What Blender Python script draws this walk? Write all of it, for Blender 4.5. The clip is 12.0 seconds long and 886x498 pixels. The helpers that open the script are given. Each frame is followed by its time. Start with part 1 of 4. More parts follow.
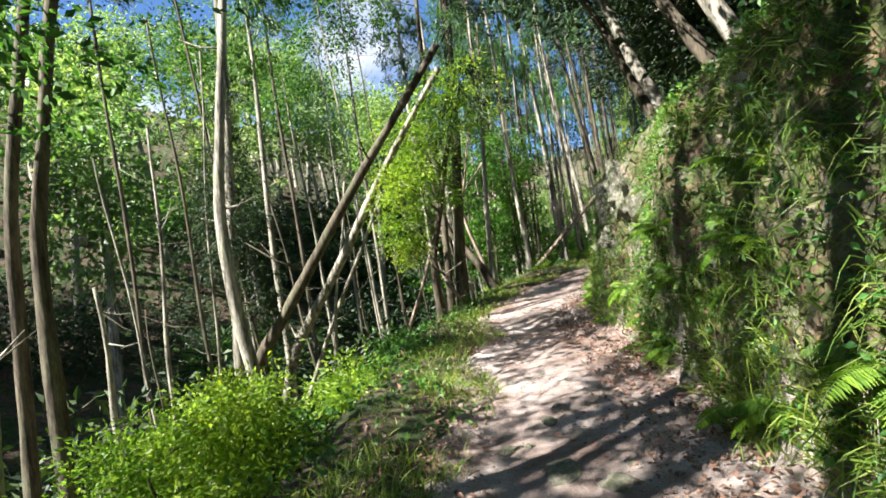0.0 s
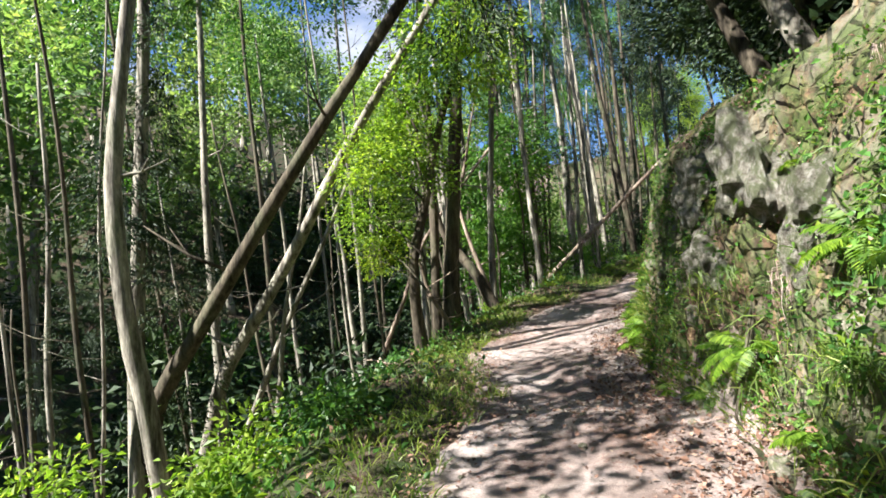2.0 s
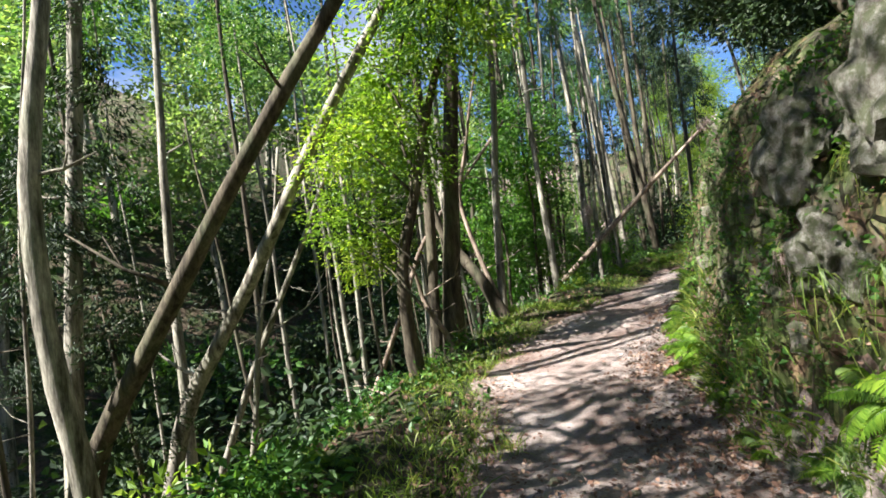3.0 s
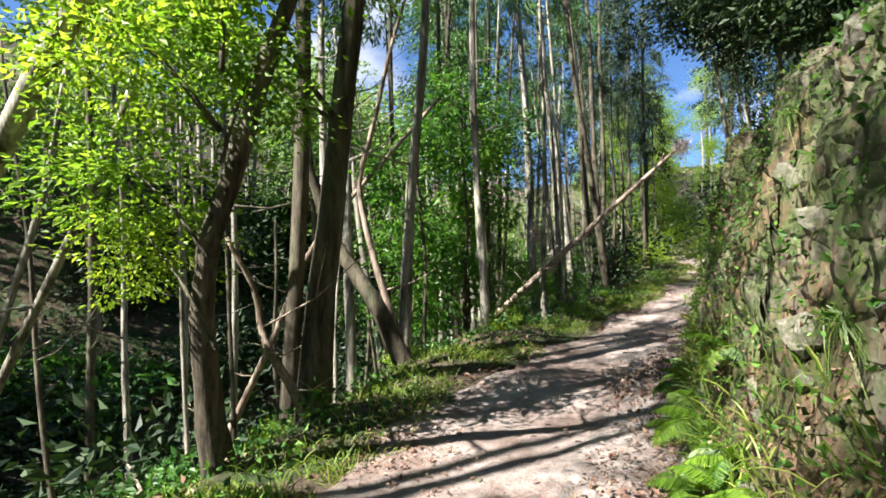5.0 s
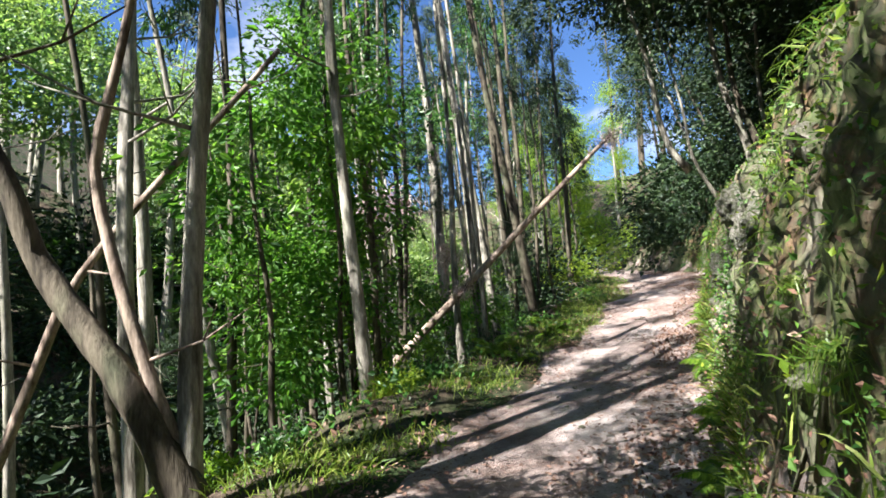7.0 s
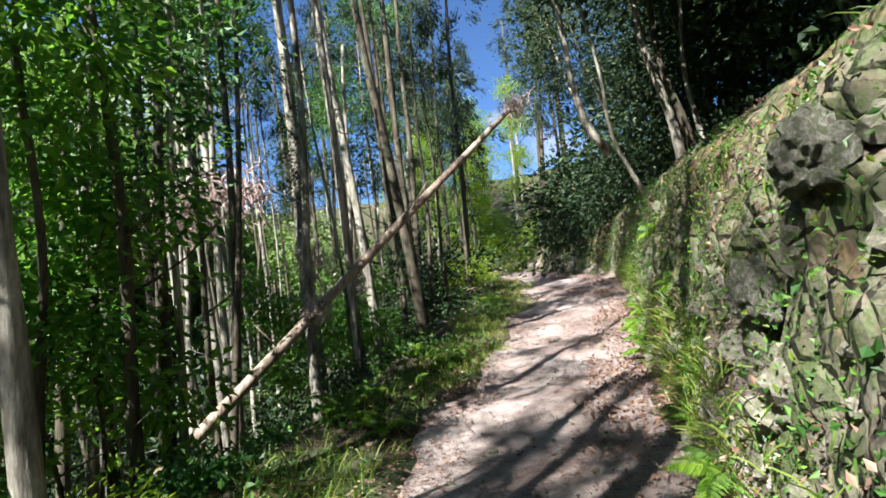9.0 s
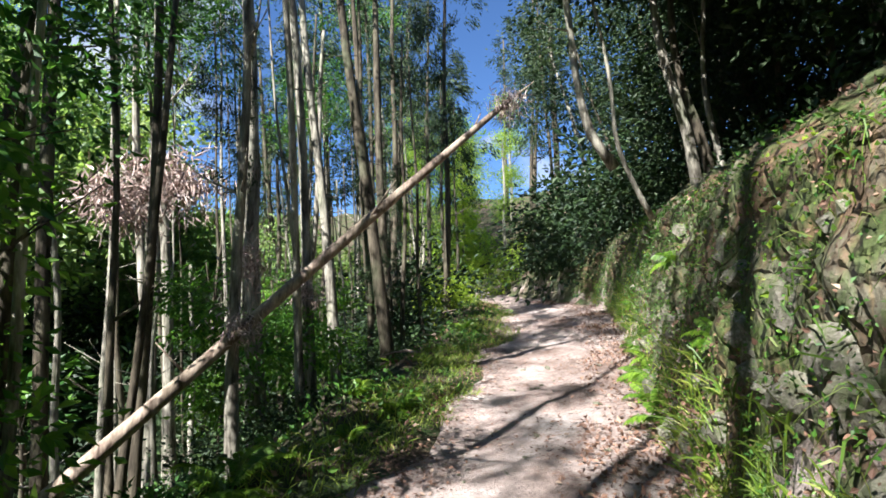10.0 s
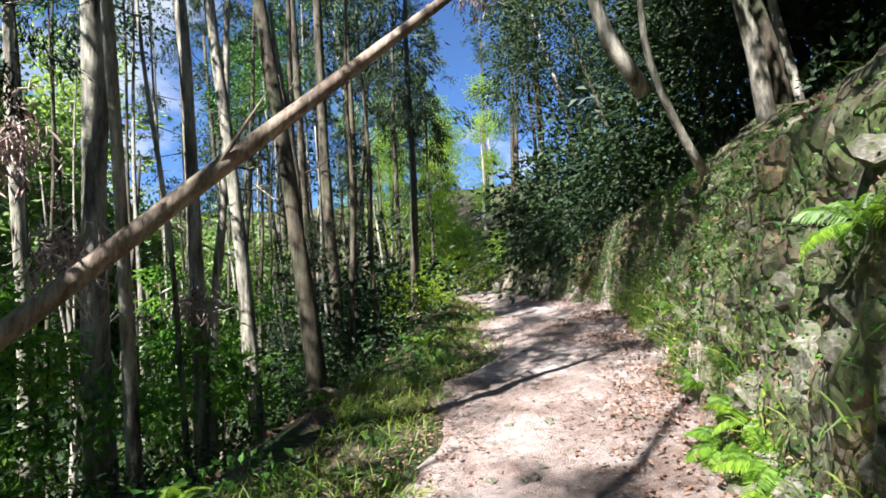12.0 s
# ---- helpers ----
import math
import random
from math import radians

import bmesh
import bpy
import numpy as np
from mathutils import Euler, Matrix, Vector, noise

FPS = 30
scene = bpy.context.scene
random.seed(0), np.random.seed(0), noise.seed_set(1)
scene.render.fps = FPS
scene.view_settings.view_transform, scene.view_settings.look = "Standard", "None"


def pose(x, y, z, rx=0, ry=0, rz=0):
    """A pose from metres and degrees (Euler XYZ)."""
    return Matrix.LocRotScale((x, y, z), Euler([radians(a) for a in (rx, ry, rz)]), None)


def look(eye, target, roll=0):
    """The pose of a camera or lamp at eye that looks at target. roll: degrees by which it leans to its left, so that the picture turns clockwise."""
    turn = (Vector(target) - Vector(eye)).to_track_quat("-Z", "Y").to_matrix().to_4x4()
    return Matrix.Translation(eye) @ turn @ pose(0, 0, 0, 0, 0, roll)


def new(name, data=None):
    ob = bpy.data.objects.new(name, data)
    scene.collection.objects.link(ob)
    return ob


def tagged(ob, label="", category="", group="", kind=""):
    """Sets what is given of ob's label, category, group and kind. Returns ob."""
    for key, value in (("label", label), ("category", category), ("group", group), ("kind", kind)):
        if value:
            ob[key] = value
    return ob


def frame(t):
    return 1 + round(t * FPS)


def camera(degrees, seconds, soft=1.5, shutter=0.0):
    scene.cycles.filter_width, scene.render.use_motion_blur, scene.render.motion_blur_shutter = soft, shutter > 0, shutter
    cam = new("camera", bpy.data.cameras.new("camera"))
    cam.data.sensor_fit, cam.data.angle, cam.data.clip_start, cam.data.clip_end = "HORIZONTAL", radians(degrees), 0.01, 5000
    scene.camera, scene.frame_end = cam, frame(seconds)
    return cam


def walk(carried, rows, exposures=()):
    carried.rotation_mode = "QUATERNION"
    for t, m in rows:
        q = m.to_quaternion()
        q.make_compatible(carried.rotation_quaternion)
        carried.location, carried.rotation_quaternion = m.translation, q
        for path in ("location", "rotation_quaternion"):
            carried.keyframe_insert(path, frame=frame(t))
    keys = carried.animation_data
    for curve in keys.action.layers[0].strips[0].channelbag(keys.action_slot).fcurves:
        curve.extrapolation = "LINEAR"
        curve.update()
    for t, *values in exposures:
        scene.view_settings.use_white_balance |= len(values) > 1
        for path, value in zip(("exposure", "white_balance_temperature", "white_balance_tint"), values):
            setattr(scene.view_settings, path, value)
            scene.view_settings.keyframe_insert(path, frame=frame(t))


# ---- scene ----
cam = camera(79.0, 12.0, soft=1.7)
METRES, EYE, TILT, LEAN, TURN = 17.6, 1.4, 0.0, 8.0, 0.0
ROWS = [
    (0.0, 0.0, 0.0, 0.0, 0.0, 0.0, -0.0),
    (0.5, 0.0045, 0.0435, 0.0007, -1.15, 1.03, -2.22),
    (1.0, 0.0091, 0.0913, 0.0011, -0.12, 1.44, -4.23),
    (1.5, 0.0116, 0.1356, 0.002, 0.86, 1.41, -4.02),
    (2.0, 0.015, 0.1805, 0.0014, 0.14, 0.3, -3.65),
    (2.5, 0.0192, 0.2202, 0.0021, 0.33, 1.37, -3.65),
    (3.0, 0.0268, 0.265, 0.0011, 1.37, 0.65, -1.81),
    (3.5, 0.0345, 0.3065, 0.0018, -0.88, 2.36, -4.38),
    (5.5, 0.0777, 0.4731, 0.0046, -4.82, 3.15, -7.98),
    (6.0, 0.0903, 0.5138, 0.0068, -6.02, 4.6, -5.8),
    (6.5, 0.1013, 0.5497, 0.0106, -8.19, 5.89, -5.61),
    (7.0, 0.1177, 0.588, 0.0148, -12.78, 6.61, -4.01),
    (9.0, 0.1872, 0.7252, 0.0353, -23.15, 7.25, -2.53),
    (9.5, 0.2081, 0.7561, 0.0402, -25.96, 8.53, -3.71),
    (10.0, 0.2295, 0.7911, 0.0458, -25.21, 9.28, -6.65),
    (10.5, 0.25, 0.8237, 0.0507, -25.77, 9.36, -6.68),
    (11.0, 0.2735, 0.8601, 0.0552, -26.33, 9.06, -5.89),
    (11.5, 0.2938, 0.8927, 0.06, -26.32, 9.55, -4.95),
    (12.0, 0.3172, 0.9257, 0.066, -26.79, 8.91, -4.95),
]
walk(cam, [(t, pose(0, 0, EYE, TILT, LEAN, TURN) @ pose(METRES * x, METRES * y, METRES * z, 90 + pitch, roll, yaw)) for t, x, y, z, yaw, pitch, roll in ROWS],
     exposures=[(0.0, 2.3, 6350, 9), (2.0, 2.1, 6250, 10), (5.5, 2.18, 6350, 8), (7.0, 2.27, 6100, 11), (9.0, 2.05, 6050, 9), (12.0, 2.08, 6000, 10)])

# ---- world and sun ----
SUN_AZ, SUN_EL = radians(206), radians(46)      # where the sun stands, from +x towards +y
world = bpy.data.worlds.new("world")
scene.world = world
world.use_nodes = True
wn = world.node_tree
sky = wn.nodes.new("ShaderNodeTexSky")
sky.sky_type, sky.sun_disc = "NISHITA", False
sky.sun_elevation, sky.sun_rotation = SUN_EL, radians(90) - SUN_AZ
sky.air_density, sky.dust_density, sky.ozone_density = 0.75, 0.1, 8.0
wn.nodes["Background"].inputs["Strength"].default_value = 0.052
# broken white cloud over the valley, blue between
cloud_co = wn.nodes.new("ShaderNodeTexCoord")
cloud_map = wn.nodes.new("ShaderNodeMapping")
cloud_map.inputs["Scale"].default_value = (1.0, 1.0, 1.8)
cloud_map.inputs["Location"].default_value = (0.35, 0.0, 0.1)
cloud = wn.nodes.new("ShaderNodeTexNoise")
cloud.inputs["Scale"].default_value, cloud.inputs["Detail"].default_value, cloud.inputs["Roughness"].default_value = 2.3, 7.0, 0.55
cover = wn.nodes.new("ShaderNodeValToRGB")
cover.color_ramp.elements[0].position, cover.color_ramp.elements[0].color = 0.53, (0, 0, 0, 1)
cover.color_ramp.elements[1].position, cover.color_ramp.elements[1].color = 0.66, (1, 1, 1, 1)
veil = wn.nodes.new("ShaderNodeMix")
veil.data_type = "RGBA"
veil.inputs[7].default_value = (5.0, 5.15, 5.5, 1)
wn.links.new(cloud_co.outputs["Generated"], cloud_map.inputs[0])
wn.links.new(cloud_map.outputs[0], cloud.inputs["Vector"])
wn.links.new(cloud.outputs[0], cover.inputs[0])
wn.links.new(cover.outputs[0], veil.inputs[0])
wn.links.new(sky.outputs[0], veil.inputs[6])
wn.links.new(veil.outputs[2], wn.nodes["Background"].inputs["Color"])
sun = new("sun", bpy.data.lights.new("sun", "SUN"))
sun.data.energy, sun.data.angle, sun.data.color = 5.0, radians(0.5), (1.0, 0.955, 0.88)
to_sun = Vector((math.cos(SUN_AZ) * math.cos(SUN_EL), math.sin(SUN_AZ) * math.cos(SUN_EL), math.sin(SUN_EL)))
sun.matrix_world = look(to_sun * 40, (0, 0, 0))


# ---- materials ----
def material(name, build):
    m = bpy.data.materials.new(name)
    m.use_nodes = True
    build(m.node_tree, m.node_tree.nodes["Principled BSDF"])
    return m


def tex(nt, scale, detail=4.0, rough=0.55, stretch=(1, 1, 1), kind="ShaderNodeTexNoise"):
    co = nt.nodes.new("ShaderNodeTexCoord")
    mp = nt.nodes.new("ShaderNodeMapping")
    mp.inputs["Scale"].default_value = stretch
    n = nt.nodes.new(kind)
    n.inputs["Scale"].default_value = scale
    n.inputs["Detail"].default_value, n.inputs["Roughness"].default_value = detail, rough
    nt.links.new(co.outputs["Object"], mp.inputs[0])
    nt.links.new(mp.outputs[0], n.inputs["Vector"])
    return n.outputs[0]


def ramp(nt, value, stops):
    r = nt.nodes.new("ShaderNodeValToRGB")
    while len(r.color_ramp.elements) < len(stops):
        r.color_ramp.elements.new(0.5)
    for e, (at, c) in zip(r.color_ramp.elements, stops):
        e.position, e.color = at, (*c, 1)
    nt.links.new(value, r.inputs[0])
    return r.outputs[0]


def mix(nt, fac, a, b, mode="MIX"):
    n = nt.nodes.new("ShaderNodeMix")
    n.data_type, n.blend_type = "RGBA", mode
    for sock, v in ((n.inputs[0], fac), (n.inputs[6], a), (n.inputs[7], b)):
        if isinstance(v, bpy.types.NodeSocket):
            nt.links.new(v, sock)
        elif isinstance(v, tuple):
            sock.default_value = (*v, 1)
        else:
            sock.default_value = v
    return n.outputs[2]


def relief(nt, bsdf, height, strength, distance):
    b = nt.nodes.new("ShaderNodeBump")
    b.inputs["Strength"].default_value, b.inputs["Distance"].default_value = strength, distance
    nt.links.new(height, b.inputs["Height"])
    nt.links.new(b.outputs[0], bsdf.inputs["Normal"])


def island(nt):
    return nt.nodes.new("ShaderNodeNewGeometry").outputs["Random Per Island"]


def leaf_material(name, dark, mid, light, through_light=0.35, rough=0.45):
    """Foliage: each leaf its own green, some light let through."""
    def build(nt, bsdf):
        c = ramp(nt, island(nt), [(0.0, dark), (0.55, mid), (1.0, light)])
        big = tex(nt, 1.3, 2.0)
        c = mix(nt, 0.55, c, ramp(nt, big, [(0.3, (0.55, 0.6, 0.5)), (0.7, (1.25, 1.15, 0.9))]), "MULTIPLY")
        own = nt.nodes.new("ShaderNodeObjectInfo").outputs["Random"]
        c = mix(nt, 0.7, c, ramp(nt, own, [(0.0, (0.55, 0.7, 0.6)), (0.5, (1.0, 1.0, 1.0)), (1.0, (1.35, 1.2, 0.9))]), "MULTIPLY")
        nt.links.new(c, bsdf.inputs["Base Color"])
        bsdf.inputs["Roughness"].default_value = rough
        bsdf.inputs["Specular IOR Level"].default_value = 0.35
        t = nt.nodes.new("ShaderNodeBsdfTranslucent")
        nt.links.new(mix(nt, 1.0, c, (1.6, 1.7, 0.85), "MULTIPLY"), t.inputs["Color"])
        m = nt.nodes.new("ShaderNodeMixShader")
        m.inputs[0].default_value = through_light
        nt.links.new(bsdf.outputs[0], m.inputs[1])
        nt.links.new(t.outputs[0], m.inputs[2])
        nt.links.new(m.outputs[0], nt.nodes["Material Output"].inputs["Surface"])
    return material(name, build)


def bark_material(name, dark, light, moss=0.3):
    def build(nt, bsdf):
        grain = tex(nt, 9.0, 6.0, 0.65, (1, 1, 0.14))
        blot = tex(nt, 2.2, 4.0, 0.6, (1, 1, 0.5))
        c = ramp(nt, grain, [(0.36, dark), (0.62, light)])
        lichen = ramp(nt, blot, [(0.5, (0, 0, 0)), (0.66, (moss, moss, moss))])
        c = mix(nt, lichen, c, mix(nt, 0.5, c, (0.20, 0.24, 0.13)))
        c = mix(nt, 0.6, c, ramp(nt, tex(nt, 38.0, 5.0, 0.7, (1, 1, 0.25)), [(0.36, (0.4, 0.38, 0.36)), (0.6, (1.15, 1.15, 1.15))]), "MULTIPLY")
        nt.links.new(c, bsdf.inputs["Base Color"])
        bsdf.inputs["Roughness"].default_value = 0.85
        bsdf.inputs["Specular IOR Level"].default_value = 0.2
        relief(nt, bsdf, mix(nt, 0.35, grain, blot), 1.0, 0.035)
    return material(name, build)


def dirt_build(nt, bsdf):
    """Trodden earth: pale worn tread, damp brown patches, crumbled red-brown leaf."""
    a, b, c2 = tex(nt, 1.1, 6.0, 0.65), tex(nt, 13.0, 6.0, 0.7), tex(nt, 75.0, 4.0, 0.7)
    c = ramp(nt, a, [(0.34, (0.19, 0.14, 0.12)), (0.5, (0.37, 0.305, 0.28)), (0.66, (0.54, 0.48, 0.455))])
    crumbs = ramp(nt, tex(nt, 26.0, 6.0, 0.75), [(0.48, (0, 0, 0)), (0.58, (0.75, 0.75, 0.75))])
    where = ramp(nt, tex(nt, 1.7, 4.0), [(0.42, (0, 0, 0)), (0.6, (1, 1, 1))])
    c = mix(nt, mix(nt, 1.0, crumbs, where, "MULTIPLY"), c, (0.15, 0.075, 0.05))
    c = mix(nt, 0.8, c, ramp(nt, b, [(0.3, (0.5, 0.46, 0.43)), (0.7, (1.25, 1.22, 1.2))]), "MULTIPLY")
    c = mix(nt, 0.5, c, ramp(nt, c2, [(0.35, (0.45, 0.45, 0.45)), (0.65, (1.25, 1.25, 1.25))]), "MULTIPLY")
    nt.links.new(c, bsdf.inputs["Base Color"])
    bsdf.inputs["Roughness"].default_value = 0.92
    bsdf.inputs["Specular IOR Level"].default_value = 0.25
    relief(nt, bsdf, mix(nt, 0.4, b, c2), 1.0, 0.045)


def soil_build(nt, bsdf):
    """Forest soil with moss and low green growth; steep faces show earth and pale rock."""
    a, b = tex(nt, 1.6, 5.0), tex(nt, 11.0, 6.0, 0.7)
    earth = ramp(nt, b, [(0.3, (0.035, 0.026, 0.018)), (0.7, (0.14, 0.10, 0.07))])
    green = ramp(nt, b, [(0.3, (0.015, 0.026, 0.009)), (0.7, (0.06, 0.09, 0.028))])
    c = mix(nt, ramp(nt, a, [(0.42, (0, 0, 0)), (0.58, (1, 1, 1))]), earth, green)
    geo = nt.nodes.new("ShaderNodeNewGeometry")
    sep = nt.nodes.new("ShaderNodeSeparateXYZ")
    nt.links.new(geo.outputs["True Normal"], sep.inputs[0])
    steep = ramp(nt, sep.outputs[2], [(0.45, (1, 1, 1)), (0.72, (0, 0, 0))])
    rock = ramp(nt, tex(nt, 6.0, 8.0, 0.72), [(0.3, (0.05, 0.036, 0.024)), (0.45, (0.17, 0.135, 0.095)), (0.58, (0.32, 0.285, 0.22)), (0.72, (0.50, 0.47, 0.40))])
    rock = mix(nt, ramp(nt, tex(nt, 2.3, 5.0), [(0.44, (0, 0, 0)), (0.58, (0.8, 0.8, 0.8))]), rock, mix(nt, 0.5, green, (0.15, 0.19, 0.07)))
    c = mix(nt, steep, c, rock)
    nt.links.new(c, bsdf.inputs["Base Color"])
    bsdf.inputs["Roughness"].default_value = 0.95
    bsdf.inputs["Specular IOR Level"].default_value = 0.2
    v = nt.nodes.new("ShaderNodeTexVoronoi")
    v.inputs["Scale"].default_value = 4.5
    co = nt.nodes.new("ShaderNodeTexCoord")
    warp = mix(nt, 0.12, co.outputs["Object"], tex(nt, 3.0, 4.0))
    nt.links.new(warp, v.inputs["Vector"])
    relief(nt, bsdf, mix(nt, 0.5, v.outputs["Distance"], b), 1.0, 0.16)


def bank_build(nt, bsdf):
    """A cut bank: broken pale stone, brown earth in the joints, moss and ochre dead grass."""
    a, b, big = tex(nt, 8.0, 10.0, 0.75), tex(nt, 24.0, 7.0, 0.72), tex(nt, 1.1, 7.0, 0.68)
    stone = ramp(nt, a, [(0.3, (0.04, 0.034, 0.024)), (0.44, (0.13, 0.115, 0.08)), (0.58, (0.27, 0.25, 0.19)), (0.74, (0.50, 0.47, 0.39))])
    earth = ramp(nt, b, [(0.3, (0.045, 0.03, 0.02)), (0.7, (0.20, 0.125, 0.075))])
    c = mix(nt, ramp(nt, big, [(0.44, (1, 1, 1)), (0.54, (0, 0, 0))]), stone, earth)
    v = nt.nodes.new("ShaderNodeTexVoronoi")
    v.feature = "DISTANCE_TO_EDGE"
    v.inputs["Scale"].default_value = 7.5
    co = nt.nodes.new("ShaderNodeTexCoord")
    nt.links.new(mix(nt, 0.16, co.outputs["Object"], tex(nt, 2.5, 5.0)), v.inputs["Vector"])
    joint = ramp(nt, v.outputs["Distance"], [(0.0, (0.5, 0.5, 0.5)), (0.07, (0, 0, 0))])
    c = mix(nt, joint, c, mix(nt, 0.5, earth, (0.03, 0.026, 0.016)))
    straw = ramp(nt, tex(nt, 5.0, 6.0, 0.7, (2.2, 2.2, 0.35)), [(0.53, (0, 0, 0)), (0.62, (0.7, 0.7, 0.7))])
    c = mix(nt, straw, c, ramp(nt, b, [(0.3, (0.10, 0.06, 0.03)), (0.7, (0.34, 0.24, 0.12))]))
    green = ramp(nt, b, [(0.3, (0.022, 0.034, 0.01)), (0.7, (0.10, 0.135, 0.04))])
    c = mix(nt, ramp(nt, tex(nt, 4.0, 9.0, 0.74), [(0.44, (0, 0, 0)), (0.54, (0.9, 0.9, 0.9))]), c, green)
    nt.links.new(c, bsdf.inputs["Base Color"])
    bsdf.inputs["Roughness"].default_value = 0.93
    bsdf.inputs["Specular IOR Level"].default_value = 0.2
    relief(nt, bsdf, mix(nt, 0.55, mix(nt, 0.5, a, b), ramp(nt, v.outputs["Distance"], [(0.0, (0, 0, 0)), (0.16, (1, 1, 1))])), 1.0, 0.07)


def pale_build(nt, bsdf):
    """Weathered whitish rock with grey-green lichen and earth in its cracks."""
    a, b = tex(nt, 7.0, 10.0, 0.78), tex(nt, 5.0, 8.0, 0.72)
    c = ramp(nt, a, [(0.32, (0.06, 0.05, 0.036)), (0.44, (0.22, 0.195, 0.15)), (0.58, (0.46, 0.435, 0.37)), (0.74, (0.66, 0.635, 0.56))])
    c = mix(nt, ramp(nt, b, [(0.45, (0, 0, 0)), (0.56, (0.85, 0.85, 0.85))]), c, (0.11, 0.13, 0.05))
    nt.links.new(c, bsdf.inputs["Base Color"])
    bsdf.inputs["Roughness"].default_value = 0.92
    relief(nt, bsdf, a, 1.0, 0.12)


def rock_build(nt, bsdf):
    a, b = tex(nt, 7.0, 8.0, 0.7), tex(nt, 2.5, 4.0)
    c = ramp(nt, a, [(0.3, (0.05, 0.042, 0.032)), (0.5, (0.16, 0.142, 0.11)), (0.72, (0.34, 0.32, 0.265))])
    c = mix(nt, ramp(nt, b, [(0.42, (0, 0, 0)), (0.58, (0.85, 0.85, 0.85))]), c, (0.075, 0.085, 0.035))
    nt.links.new(c, bsdf.inputs["Base Color"])
    bsdf.inputs["Roughness"].default_value = 0.9
    relief(nt, bsdf, a, 0.6, 0.02)


def litter_build(nt, bsdf):
    c = ramp(nt, island(nt), [(0.0, (0.07, 0.036, 0.024)), (0.4, (0.15, 0.078, 0.05)), (0.8, (0.24, 0.135, 0.09)), (1.0, (0.34, 0.25, 0.18))])
    nt.links.new(c, bsdf.inputs["Base Color"])
    bsdf.inputs["Roughness"].default_value = 0.8


def dead_build(nt, bsdf):
    c = ramp(nt, island(nt), [(0.0, (0.20, 0.13, 0.11)), (0.6, (0.45, 0.34, 0.30)), (1.0, (0.66, 0.55, 0.51))])
    nt.links.new(c, bsdf.inputs["Base Color"])
    bsdf.inputs["Roughness"].default_value = 0.85


DIRT = material("trodden_dirt", dirt_build)
SOIL = material("forest_soil", soil_build)
BANK_FACE = material("broken_bank", bank_build)
PALE_ROCK = material("whitish_rock", pale_build)
ROCK = material("pale_mossy_rock", rock_build)
LITTER = material("dry_leaf_litter", litter_build)
DEAD = material("dead_brown_foliage", dead_build)
BARK_PALE = bark_material("pale_bark", (0.06, 0.052, 0.04), (0.43, 0.395, 0.325), 0.6)
BARK_BROWN = bark_material("brown_bark", (0.026, 0.021, 0.015), (0.135, 0.112, 0.08), 0.5)
BARK_DEAD = bark_material("bare_dead_wood", (0.09, 0.06, 0.045), (0.42, 0.33, 0.26), 0.25)
LEAF_BROAD = leaf_material("broad_leaf", (0.022, 0.07, 0.018), (0.058, 0.155, 0.032), (0.12, 0.24, 0.055), 0.3)
LEAF_BRIGHT = leaf_material("young_leaf", (0.10, 0.19, 0.022), (0.20, 0.31, 0.04), (0.32, 0.41, 0.07), 0.5)
LEAF_SAPLING = leaf_material("sapling_leaf", (0.045, 0.12, 0.025), (0.10, 0.22, 0.04), (0.17, 0.30, 0.065), 0.5)
# near-black greens: deep shade under the trees is put into the leaf colour
LEAF_DARK_SHADED = leaf_material("dark_shaded_leaf", (0.008, 0.022, 0.008), (0.022, 0.048, 0.016), (0.048, 0.08, 0.026), 0.13, 0.6)
LEAF_NEEDLE = leaf_material("needle_spray", (0.025, 0.07, 0.022), (0.06, 0.14, 0.035), (0.11, 0.21, 0.06), 0.25)
# pale, greyed greens: the valley's haze is put into the leaf colour
LEAF_HILL_HAZE = leaf_material("hazy_hillside_leaf", (0.09, 0.16, 0.055), (0.17, 0.26, 0.105), (0.28, 0.36, 0.17), 0.45)
GRASS = leaf_material("grass_blade", (0.06, 0.12, 0.018), (0.12, 0.20, 0.03), (0.26, 0.30, 0.09), 0.35)
FERN = leaf_material("fern_frond", (0.06, 0.13, 0.012), (0.12, 0.22, 0.025), (0.20, 0.31, 0.04), 0.4)

# ---- the lie of the land ----
# the path: x, y, z, its edge on the valley side, its edge on the bank side
WAY = np.array([
    (0, -14, 0.0, -0.6, 1.3), (0, 0, 0.0, -0.5, 1.3), (0.26, 3.2, -0.01, -0.5, 1.3), (0.5, 5.0, -0.04, -0.6, 1.3),
    (1.0, 7.0, -0.07, -0.85, 1.15), (1.37, 8.33, -0.10, -1.05, 0.8), (2.09, 10.35, -0.02, -1.4, 0.62), (2.7, 11.55, 0.08, -1.6, 0.5),
    (3.35, 12.76, 0.16, -1.5, 0.55), (4.11, 13.92, 0.24, -1.35, 0.66), (4.9, 15.14, 0.31, -1.15, 0.72), (5.69, 16.29, 0.40, -1.0, 0.85),
    (7.2, 18.4, 0.62, -0.9, 1.0), (9.1, 21.0, 0.95, -0.7, 1.3), (11.0, 23.6, 1.2, -0.8, 1.5), (13.1, 26.8, 1.42, -1.0, 1.5),
    (15.0, 31.0, 1.65, -1.0, 1.1), (17.2, 36.5, 1.9, -1.0, 1.0), (18.6, 42.0, 2.3, -1.2, 1.2), (10.0, 66.0, 4.0, -1.2, 1.2)])
SEG = np.hypot(*np.diff(WAY[:, :2], axis=0).T)
ARC = np.r_[0, np.cumsum(SEG)] - SEG[0]          # metres along the path from the first eye


